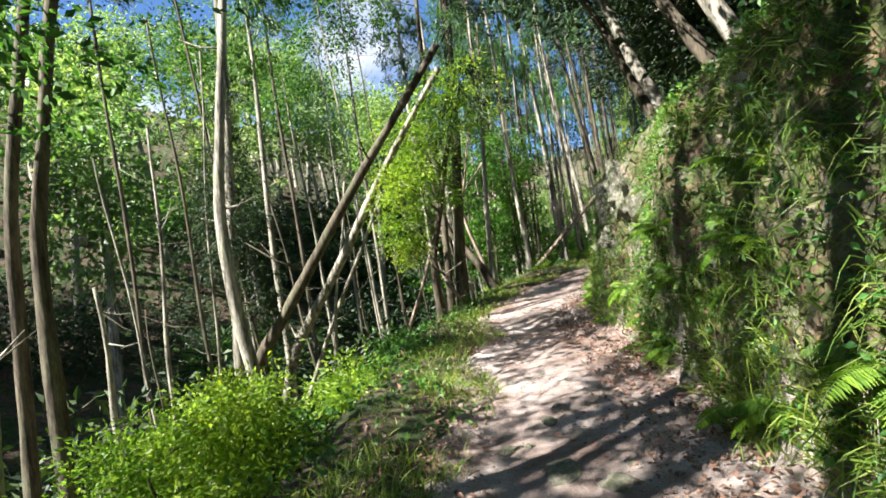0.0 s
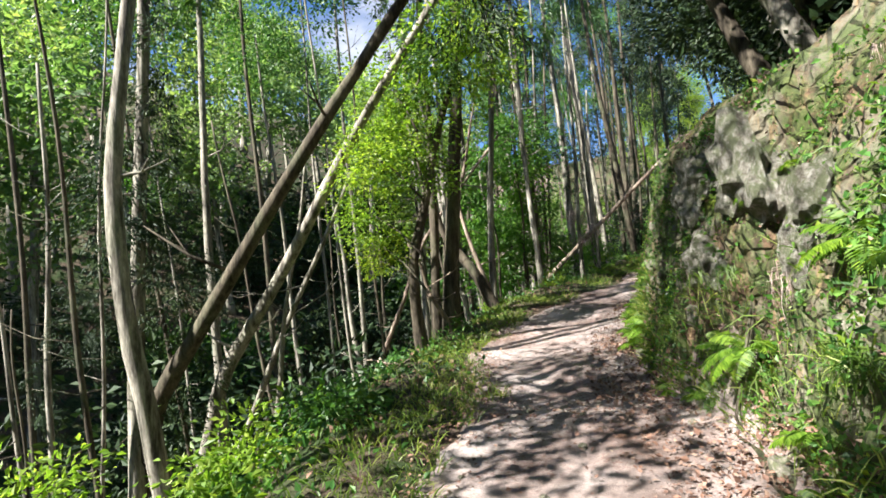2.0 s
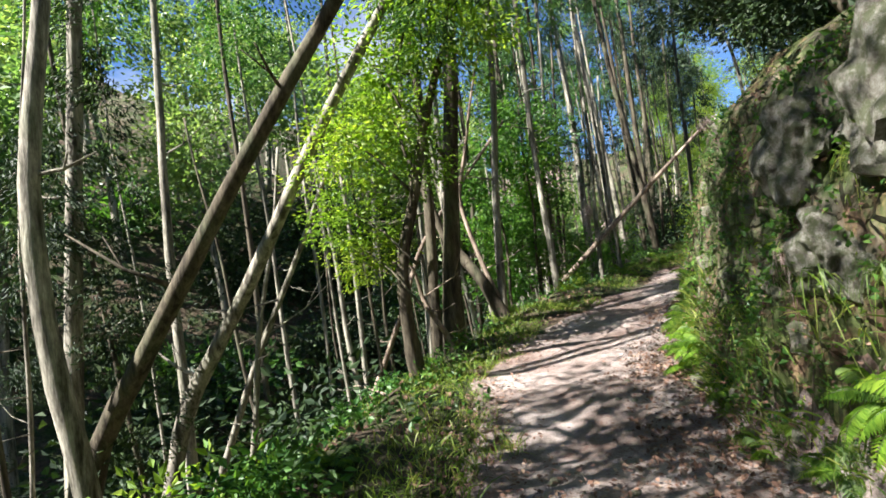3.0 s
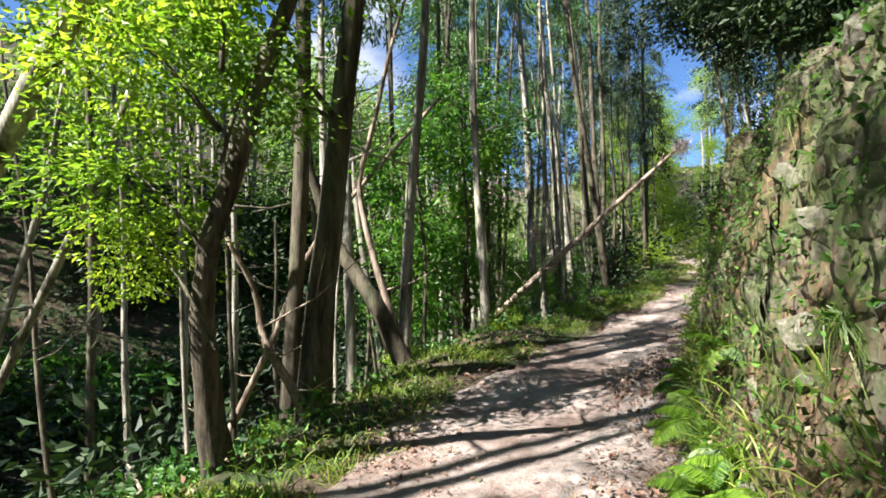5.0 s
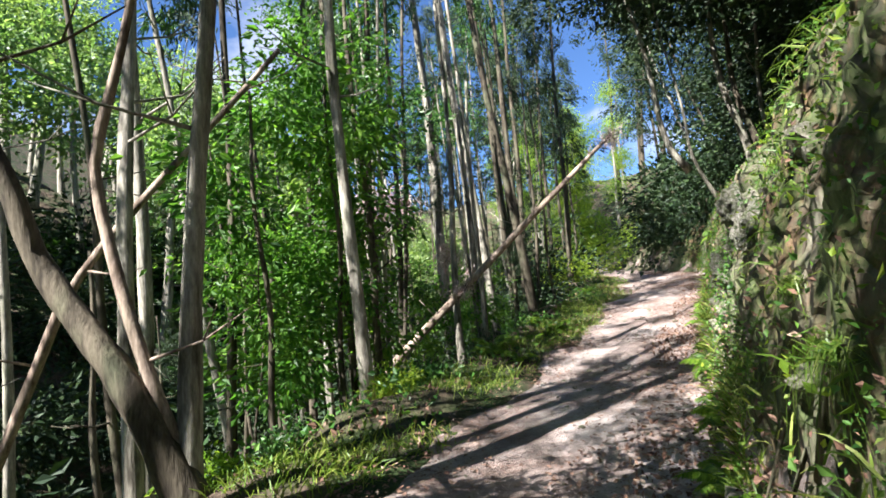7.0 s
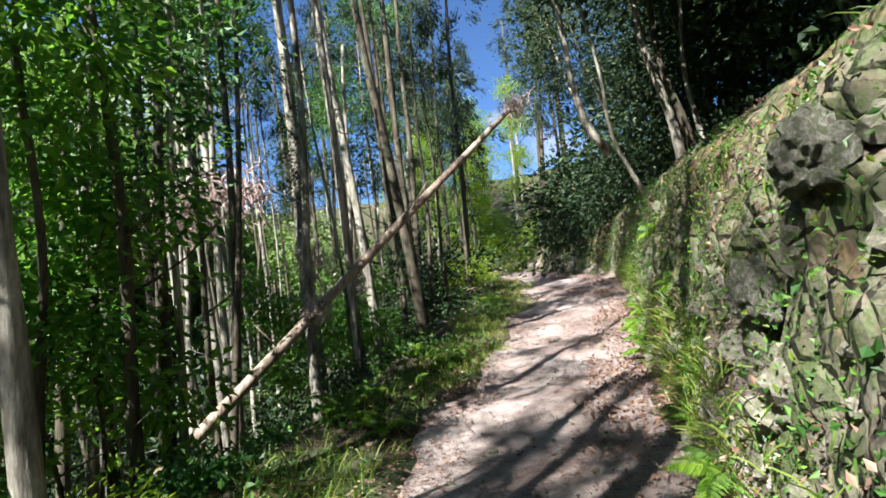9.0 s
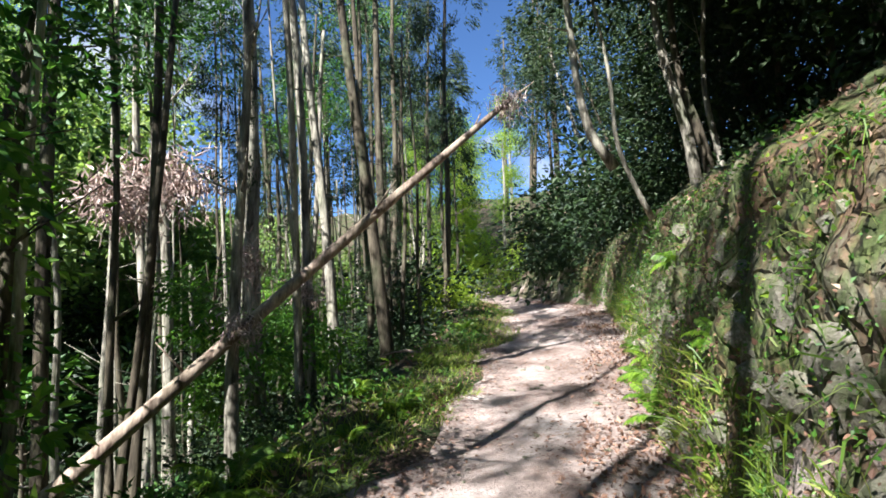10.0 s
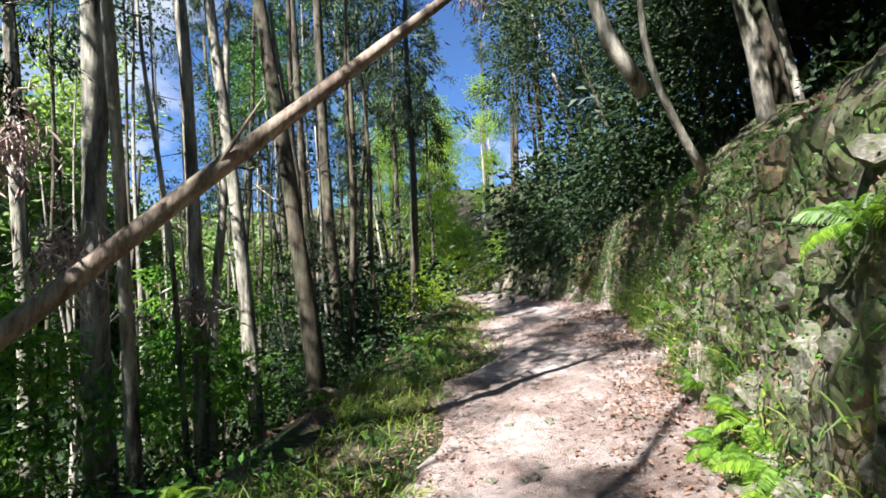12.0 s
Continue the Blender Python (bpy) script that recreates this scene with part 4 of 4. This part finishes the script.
def rock_mesh(name, seed, mat=ROCK, div=2, sharp=0.5):
    bm = bmesh.new()
    bmesh.ops.create_icosphere(bm, subdivisions=div, radius=1)
    r = np.random.RandomState(seed)
    off = Vector(r.uniform(-50, 50, 3))
    for q in range(9 if div < 4 else 16):           # flat broken faces
        d = Vector(r.randn(3)).normalized()
        h = r.uniform(0.55, 0.9)
        for v in bm.verts:
            k = v.co.dot(d)
            if k > h:
                v.co -= d * (k - h)
    for v in bm.verts:
        v.co *= 1 + sharp * noise.noise(v.co * 1.6 + off) + 0.45 * sharp * noise.noise(v.co * 4 + off) + (0.28 * sharp * noise.noise(v.co * 11 + off) + 0.12 * sharp * noise.noise(v.co * 27 + off) if div > 3 else 0.2 * sharp * noise.noise(v.co * 9 + off))
    me = bpy.data.meshes.new(name)
    bm.to_mesh(me)
    bm.free()
    me.materials.append(mat)
    return me


STONES = [rock_mesh("stone", 200 + i) for i in range(7)]
OUTCROP = [rock_mesh("boulder", 220 + i, PALE_ROCK, 4, 0.5) for i in range(4)]


def outcrop(x, y, z, sx, sy, sz, turn, k):
    ob = new("rock_outcrop", OUTCROP[k])
    ob.matrix_world = Matrix.LocRotScale((x, y, z), Euler((0.1, 0.15, turn)), (sx, sy, sz))
    tagged(ob, "pale weathered rock standing out of the bank", "rock", "rocks of the bank")


def face_rock(s, v, h, sx, sy, sz, k):
    """A pale rock bulging from the bank face, h metres over the path."""
    x, y = (float(q) for q in at(s, float(np.interp(s, ARC, WAY[:, 4]) + face_v(v))))
    ahead = math.atan2(*(float(q) for q in np.subtract(at(s + 0.2, 0.0), at(s, 0.0))))
    outcrop(x, y, float(np.interp(s, ARC, WAY[:, 2])) + h, sx, sy, sz, -ahead, k)


for q in ((7.3, 0.72, 1.8, 0.30, 0.6, 0.5, 0), (8.2, 0.75, 1.9, 0.28, 0.45, 0.42, 1), (6.6, 0.68, 1.5, 0.26, 0.4, 0.4, 2), (7.8, 0.55, 1.25, 0.22, 0.35, 0.32, 3),
          (15.4, 0.66, 1.65, 0.13, 0.24, 0.2, 3), (15.9, 0.5, 1.1, 0.11, 0.2, 0.18, 0), (14.7, 0.6, 1.45, 0.12, 0.2, 0.18, 1)):
    face_rock(*q)

r_ = np.random.RandomState(9)


def shrub(x, y, pool, scale, label, group="", category="shrub", sink=0.0):
    z = land1(x, y)
    root = tagged(new("shrub"), label, category, group)
    root.matrix_world = Matrix.LocRotScale((x, y, z - sink), Euler((0, 0, r_.uniform(0, 6.28))), (scale, scale, scale))
    me = pool[r_.randint(len(pool))]
    lift = -min(v.co.z for v in me.vertices[:400]) * 0.55
    for j in range(3):
        g = r_.uniform(0, 6.28)
        w = np.array([math.cos(g) * 0.45 * lift, math.sin(g) * 0.45 * lift, lift * r_.uniform(0.9, 1.5)])
        part("stem", mesh_of("stem", *tube([(0, 0, -0.1), w * 0.5 + (0, 0, 0.03), w], [0.016, 0.012, 0.006], 5, 0.05, j), BARK_BROWN, True), root)
    part("foliage", me, root, "", Matrix.Translation((0, 0, lift)))
    return root


def shrub_at(s, l, pool, scale, label, group=""):
    x, y = (float(q) for q in at(s, l))
    return shrub(x, y, pool, scale, label, group)


# bright bushes beside the start of the walk
for s, l, k in ((5.0, -2.4, 0.9), (7.6, -3.0, 1.0), (4.0, -2.0, 0.8), (6.4, -2.4, 0.7)):
    shrub_at(s, l, SHRUB_BRIGHT, k, "bright green leafy bush on the verge", "bushes on the verge")
for q in range(44):
    s = r_.uniform(4, 30)
    l = float(np.interp(s, ARC, WAY[:, 3])) - r_.uniform(0.8 if s < 17 else 1.8, 3.6)
    # past 20 m the dark leaf carries the shade of the slope
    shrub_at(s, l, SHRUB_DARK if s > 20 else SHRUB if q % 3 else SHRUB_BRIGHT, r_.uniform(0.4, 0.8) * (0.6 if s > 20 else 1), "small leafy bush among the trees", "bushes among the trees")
# dark bushes added to stand for the deep shade of the valley bottom
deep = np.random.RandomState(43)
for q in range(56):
    shrub_at(deep.uniform(3, 46), -deep.uniform(8.5, 21), SHRUB_DARK, deep.uniform(1.2, 2.2), "dark bush standing in for shade in the valley bottom", "bushes in the valley")
# every other one in the shade-dark leaf, to darken the hillside
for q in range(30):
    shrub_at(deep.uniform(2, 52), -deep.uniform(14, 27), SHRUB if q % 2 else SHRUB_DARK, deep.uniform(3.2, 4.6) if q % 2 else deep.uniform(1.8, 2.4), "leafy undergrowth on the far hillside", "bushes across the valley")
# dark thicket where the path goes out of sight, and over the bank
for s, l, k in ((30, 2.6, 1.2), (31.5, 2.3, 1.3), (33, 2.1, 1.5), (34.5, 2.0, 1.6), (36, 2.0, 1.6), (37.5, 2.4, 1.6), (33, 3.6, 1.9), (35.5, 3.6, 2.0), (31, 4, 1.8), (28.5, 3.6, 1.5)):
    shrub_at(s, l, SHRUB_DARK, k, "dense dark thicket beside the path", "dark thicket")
# bank bushes in the same leaf, darkened in place of shade
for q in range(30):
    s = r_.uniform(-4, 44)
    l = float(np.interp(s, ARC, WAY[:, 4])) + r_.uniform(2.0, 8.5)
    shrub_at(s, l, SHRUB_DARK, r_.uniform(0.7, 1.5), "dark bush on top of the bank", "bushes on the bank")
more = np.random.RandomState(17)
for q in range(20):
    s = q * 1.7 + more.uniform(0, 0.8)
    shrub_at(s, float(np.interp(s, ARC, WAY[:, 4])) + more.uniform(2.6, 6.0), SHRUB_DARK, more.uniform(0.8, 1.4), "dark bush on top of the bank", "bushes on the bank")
# every other bush in the shade-dark leaf
for q in range(26):
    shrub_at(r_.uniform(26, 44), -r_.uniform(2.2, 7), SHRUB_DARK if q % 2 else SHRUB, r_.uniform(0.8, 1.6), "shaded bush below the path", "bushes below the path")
# young-leaf green gives the bushes at the bend their sunlit look
for s, l, k in ((31.5, -2.3, 0.8), (33.5, -2.4, 0.9), (35.5, -2.2, 1.0), (37.5, -2.4, 1.1), (39.5, -2.3, 1.2), (41.5, -0.6, 1.3), (42.5, 1.5, 1.3), (36.5, -4.2, 1.2), (39.0, -4.5, 1.3)):
    shrub_at(s, l - 0.2, CROWN_BRIGHT, k, "sunlit yellow-green bush at the bend", "sunlit bushes")
for q in range(10):
    s = r_.uniform(44, 60)
    shrub_at(s, r_.uniform(2, 6) * (1 if q % 2 else -1), CROWN_BRIGHT, r_.uniform(1.0, 1.7), "sunlit yellow-green bush at the bend", "sunlit bushes")


# ferns
def frond_mesh(seed):
    r = np.random.RandomState(seed)
    n = 26
    t = np.linspace(0.12, 1, n)
    mid = np.stack([t * 0.62, 0 * t, 0.42 * t - 0.42 * t ** 2.4], 1)
    ln = 0.15 * np.sin(np.clip(t * 0.95 + 0.05, 0, 1) * 3.14) ** 0.7 + 0.012
    c, w, z = [], [], []
    for i in range(n):
        for sd in (-1, 1):
            c.append(mid[i])
            w.append((0.35, sd, -0.15 + 0.1 * r.randn()))
            z.append(ln[i])
    c, w, z = np.array(c), unit(np.array(w)), np.array(z)[:, None]
    side = np.array([1.0, 0, 0.1])
    v = np.stack([c, c + w * z * 0.4 + side * z * 0.16, c + w * z + np.array([0, 0, -0.25]) * z, c + w * z * 0.4 - side * z * 0.16], 1).reshape(-1, 3)
    k = np.arange(len(c))[:, None] * 4
    f = [tuple(q) for q in np.vstack([k + [0, 1, 2], k + [0, 2, 3]])]
    tv, tf = tube(np.vstack([[(0, 0, 0)], mid[::5]]), np.linspace(0.007, 0.002, 1 + len(mid[::5])), 4, 0.02)
    f += [tuple(i + len(v) for i in q) for q in tf]
    return mesh_of("frond", np.vstack([v, tv]), f, FERN)


FRONDS = [frond_mesh(i) for i in range(3)]


def fern(x, y, z, scale, out=0.0, label="fresh green fern on the bank", group="ferns"):
    root = tagged(new("fern"), label, "fern", group)
    root.matrix_world = Matrix.LocRotScale((x, y, z), Euler((0, out, 0)), (scale, scale, scale))
    n = r_.randint(7, 11)
    for j in range(n):
        part("frond", FRONDS[j % 3], root, "", Matrix.LocRotScale((0, 0, 0), Euler((r_.uniform(-0.2, 0.2), r_.uniform(-0.5, 0.35), j * 6.283 / n + r_.uniform(-0.25, 0.25))), (r_.uniform(0.75, 1.15),) * 3))


def bank_fern(s, v, scale):
    l = float(np.interp(s, ARC, WAY[:, 4]) + face_v(v)) - 0.03
    x, y = (float(q) for q in at(s, l))
    fern(x, y, land1(x, y), scale, -0.35)


for s, v, k in ((1.6, 0.35, 0.8), (2.2, 0.5, 0.9), (2.8, 0.25, 0.7), (3.6, 0.6, 0.6), (7.6, 0.15, 0.55), (8.2, 0.1, 0.6), (10.0, 0.3, 0.7), (10.6, 0.25, 0.8), (11.2, 0.45, 0.7), (11.7, 0.2, 0.6),
                (13.0, 0.2, 0.7), (13.6, 0.15, 0.75), (14.4, 0.3, 0.7), (15.3, 0.15, 0.7), (16.1, 0.25, 0.7), (17.0, 0.2, 0.6), (18.2, 0.5, 0.5), (19.2, 0.15, 0.7), (20.0, 0.12, 0.6), (20.8, 0.3, 0.6), (21.8, 0.2, 0.6), (23.3, 0.4, 0.6), (5.2, 0.2, 0.6), (6.0, 0.1, 0.6), (10.3, 0.12, 0.9), (10.8, 0.35, 0.8), (11.0, 0.1, 0.85), (11.4, 0.3, 0.9), (11.9, 0.12, 0.8), (12.3, 0.3, 0.85), (12.7, 0.1, 0.75), (21.0, 0.12, 0.8), (20.4, 0.28, 0.7)):
    bank_fern(s, v, k * 0.65)
fern(7.95, 17.35, 2.0, 0.4, -0.5)
for q in range(24):
    s = r_.uniform(6, 26)
    l = float(np.interp(s, ARC, WAY[:, 3])) - r_.uniform(0.3, 2.6)
    x, y = (float(k) for k in at(s, l))
    fern(x, y, land1(x, y), r_.uniform(0.3, 0.65), 0, "green fern among the trees", "ferns among the trees")


# long grass tufts that hang over the bank
def tuft_mesh(seed, dry):
    r = np.random.RandomState(seed)
    n = 190
    a = r.uniform(0, 6.28, n)
    wide = 0.25 if dry else 0.6
    way = np.stack([np.cos(a) * wide - 0.3 * dry, np.sin(a) * wide, 0.9 + 0.3 * r.randn(n)], 1)
    p = np.stack([r.randn(n) * 0.05, r.randn(n) * 0.05, np.zeros(n)], 1)
    return mesh_of("tuft", *blades(p, way, (0.3 if dry else 0.42) * (0.5 + 0.7 * r.rand(n)), 0.004 if dry else 0.007, 1.6 if dry else 1.2, r), DEAD if dry else GRASS)


TUFTS = [tuft_mesh(i, False) for i in range(3)] + [tuft_mesh(7, True)]
for q in range(46):
    s, v = r_.uniform(4, 28), r_.uniform(0.15, 1.1)
    x, y = (float(k) for k in at(s, float(np.interp(s, ARC, WAY[:, 4]) + face_v(v)) - 0.06))
    ob = new("grass_tuft", TUFTS[3 if q % 6 == 5 else q % 3])
    k = r_.uniform(0.5, 0.95)
    ob.matrix_world = Matrix.LocRotScale((x, y, land1(x, y) - 0.02), Euler((0, -0.4, r_.uniform(-0.4, 0.4))), (k, k, k))
    tagged(ob, "dry brown grass tuft hanging on the bank" if q % 6 == 5 else "long green grass tuft hanging on the bank", "grass", "tufts on the bank")


for q in range(44):
    s, v = more.uniform(-0.5, 9.5), more.uniform(0.05, 1.0)
    x, y = (float(k) for k in at(s, float(np.interp(s, ARC, WAY[:, 4]) + face_v(v)) - 0.06))
    ob = new("grass_tuft", TUFTS[3 if q % 5 == 4 else q % 3])
    k = more.uniform(0.6, 1.15)
    ob.matrix_world = Matrix.LocRotScale((x, y, land1(x, y) - 0.02), Euler((0, -0.5, more.uniform(-0.4, 0.4))), (k, k, k))
    tagged(ob, "dry brown grass tuft hanging on the bank" if q % 5 == 4 else "long green grass tuft hanging on the bank", "grass", "tufts on the bank")
for q in range(16):
    bank_fern(more.uniform(0.5, 9), more.uniform(0.1, 0.7), more.uniform(0.35, 0.6))


# brown dead foliage caught in the trees
def dead_mesh(seed):
    r = np.random.RandomState(seed)
    n = 420
    p = r.randn(n, 3) * np.array([0.20, 0.20, 0.17])
    way = np.array([0, 0, -0.8]) + r.randn(n, 3) * 0.7
    return mesh_of("dead_foliage", *leaves(p, way, 0.16 * (0.5 + r.rand(n)), 0.14, 0.05, r), DEAD)


DEADS = [dead_mesh(i) for i in range(3)]


def dead_clump(x, y, z, k):
    ob = new("dead_foliage", DEADS[r_.randint(3)])
    ob.matrix_world = Matrix.LocRotScale((x, y, z), Euler((0, 0, r_.uniform(0, 6.28))), (k, k, k * 1.2))
    tagged(ob, "clump of dead brown twigs and needles caught on a trunk", "dead foliage", "dead clumps")


dead_clump(4.87, 21.9, 2.25, 0.85)
dead_clump(5.95, 23.45, 1.85, 0.7)
dead_clump(7.8, 19.72, 4.25, 0.55)
dead_clump(4.6, 19.85, 1.45, 0.5)
for x, y, z in ((2.85, 23.9, 3.5), (3.3, 23.7, 3.7), (3.75, 23.4, 3.7), (4.05, 23.3, 3.6), (3.25, 23.7, 3.2)):
    dead_clump(x, y, z, 1.15)
tree([(3.6, 23.6, 0.0), (3.5, 23.6, 3.6)], 0.09, 12, "needle", 1)
tree([(2.95, 23.9, 0.0), (2.9, 23.9, 3.6)], 0.07, 11, "needle", 1)


# roots and twigs along the bank's edge, sticks on the slope
def stick(name, pts, r, label, category="branch", group="", bark=BARK_BROWN):
    ob = new(name, mesh_of(name, *tube(np.array(pts) - np.array(pts[0]), np.linspace(r, r * 0.4, len(pts)), 6, 0.08, int(pts[0][1] * 10)), bark, True))
    ob.location = pts[0]
    tagged(ob, label, category, group)


for q in range(60):
    s = r_.uniform(3, 27)
    l0 = float(np.interp(s, ARC, WAY[:, 4]))
    pts = []
    v0, drift = r_.uniform(0.75, 1.15), r_.uniform(-0.5, 0.5)
    for j in range(5):
        x, y = (float(k) for k in at(s + drift * j * 0.3, l0 + float(face_v(v0 - 0.16 * j * r_.uniform(0.6, 1.2))) - 0.08))
        pts.append((x, y, land1(x, y) + 0.02 + 0.06 * (j % 2)))
    stick("root", pts, r_.uniform(0.006, 0.02), "thin brown root hanging down the earth bank", "root", "roots of the bank")
for q in range(40):
    s = r_.uniform(4, 32)
    l = float(np.interp(s, ARC, WAY[:, 3])) - r_.uniform(0.8, 5)
    x, y = (float(k) for k in at(s, l))
    a, ln, up = r_.uniform(-1.2, 1.2), r_.uniform(0.6, 2.2), r_.uniform(0.0, 0.45)
    z = land1(x, y)
    pts = []
    for t in (0, 0.35, 0.7, 1):
        bx, by = (float(k) for k in at(s + math.sin(a) * ln * t, l - math.cos(a) * ln * t))
        pts.append((bx, by, max(land1(bx, by) + 0.03 + up * ln * t, land1(bx, by) + 0.03)))
    stick("dead_branch", pts, r_.uniform(0.012, 0.035), "bare dead branch lying on the valley slope", "branch", "dead branches", BARK_DEAD)
stick("leaning_pole", [(-4.3, 5.1, -0.95), (-3.7, 5.0, -0.55), (-2.6, 5.0, -0.05)], 0.06, "bare pole lying aslant in the bushes", "branch")
tree([(-0.9, 16.3, 0.2), (-0.3, 16.2, 1.6), (1.2, 16.1, 3.4)], 0.07, 7, None, bark=BARK_DEAD, label="pale dead trunk leaning among the trees", stubs=5)

# stones set in the bank and lying on the path, last
BANK = tagged(new("bank_stones"), "pale mossy stones set in the earth bank", "rock", kind="structure")
for q in range(190):
    s, v = r_.uniform(3, 25), r_.uniform(0.15, 0.95)
    x, y = (float(k) for k in at(s, float(np.interp(s, ARC, WAY[:, 4]) + face_v(v)) - 0.06))
    k = 0.04 + 0.09 * r_.random() ** 1.5
    part("stone", STONES[q % 7], BANK, "", Matrix.LocRotScale((x - 0.01, y + 0.01, land1(x, y) - 0.02), Euler((r_.uniform(-0.4, 0.4), r_.uniform(-0.4, 0.4), r_.uniform(0.5, 1.6))), (k * 1.2, k * 0.8, k * r_.uniform(0.6, 1.1))))
for q in range(110):                                # the stony stretch by the end of the walk
    s, v = r_.uniform(15, 24.5), r_.uniform(0.25, 0.85)
    x, y = (float(k) for k in at(s, float(np.interp(s, ARC, WAY[:, 4]) + face_v(v)) - 0.06))
    k = r_.uniform(0.07, 0.17)
    part("stone", STONES[q % 7], BANK, "", Matrix.LocRotScale((x + 0.01, y, land1(x, y) - 0.02), Euler((r_.uniform(-0.2, 0.2), r_.uniform(-0.3, 0.3), r_.uniform(0.6, 1.3))), (k * 1.2, k * 0.7, k * r_.uniform(0.6, 1.0))))
PEBBLES = tagged(new("path_stones"), "small stones lying in the dirt path", "rock", kind="structure")
for q in range(120):
    s, k = r_.uniform(0, 28), r_.uniform(0.05, 0.95)
    l0, l1 = (float(np.interp(s, ARC, WAY[:, j])) for j in (3, 4))
    x, y = (float(w) for w in at(s, l0 + (l1 - l0) * k))
    k = r_.uniform(0.012, 0.045)
    part("stone", STONES[q % 7], PEBBLES, "", Matrix.LocRotScale((x, y, land1(x, y) + 0.015), Euler((0, 0, r_.uniform(0, 6.28))), (k, k, k * 0.6)))
# flat worn rocks that show through the tread
for x, y, k in ((0.51, 3.17, 0.15), (0.77, 2.86, 0.11), (0.26, 3.72, 0.09), (0.61, 4.07, 0.08)):
    part("stone", STONES[int(k * 100) % 7], PEBBLES, "", Matrix.LocRotScale((x, y, land1(x, y) + 0.012), Euler((0, 0, x * 3)), (k * 1.3, k * 0.9, 0.035)))
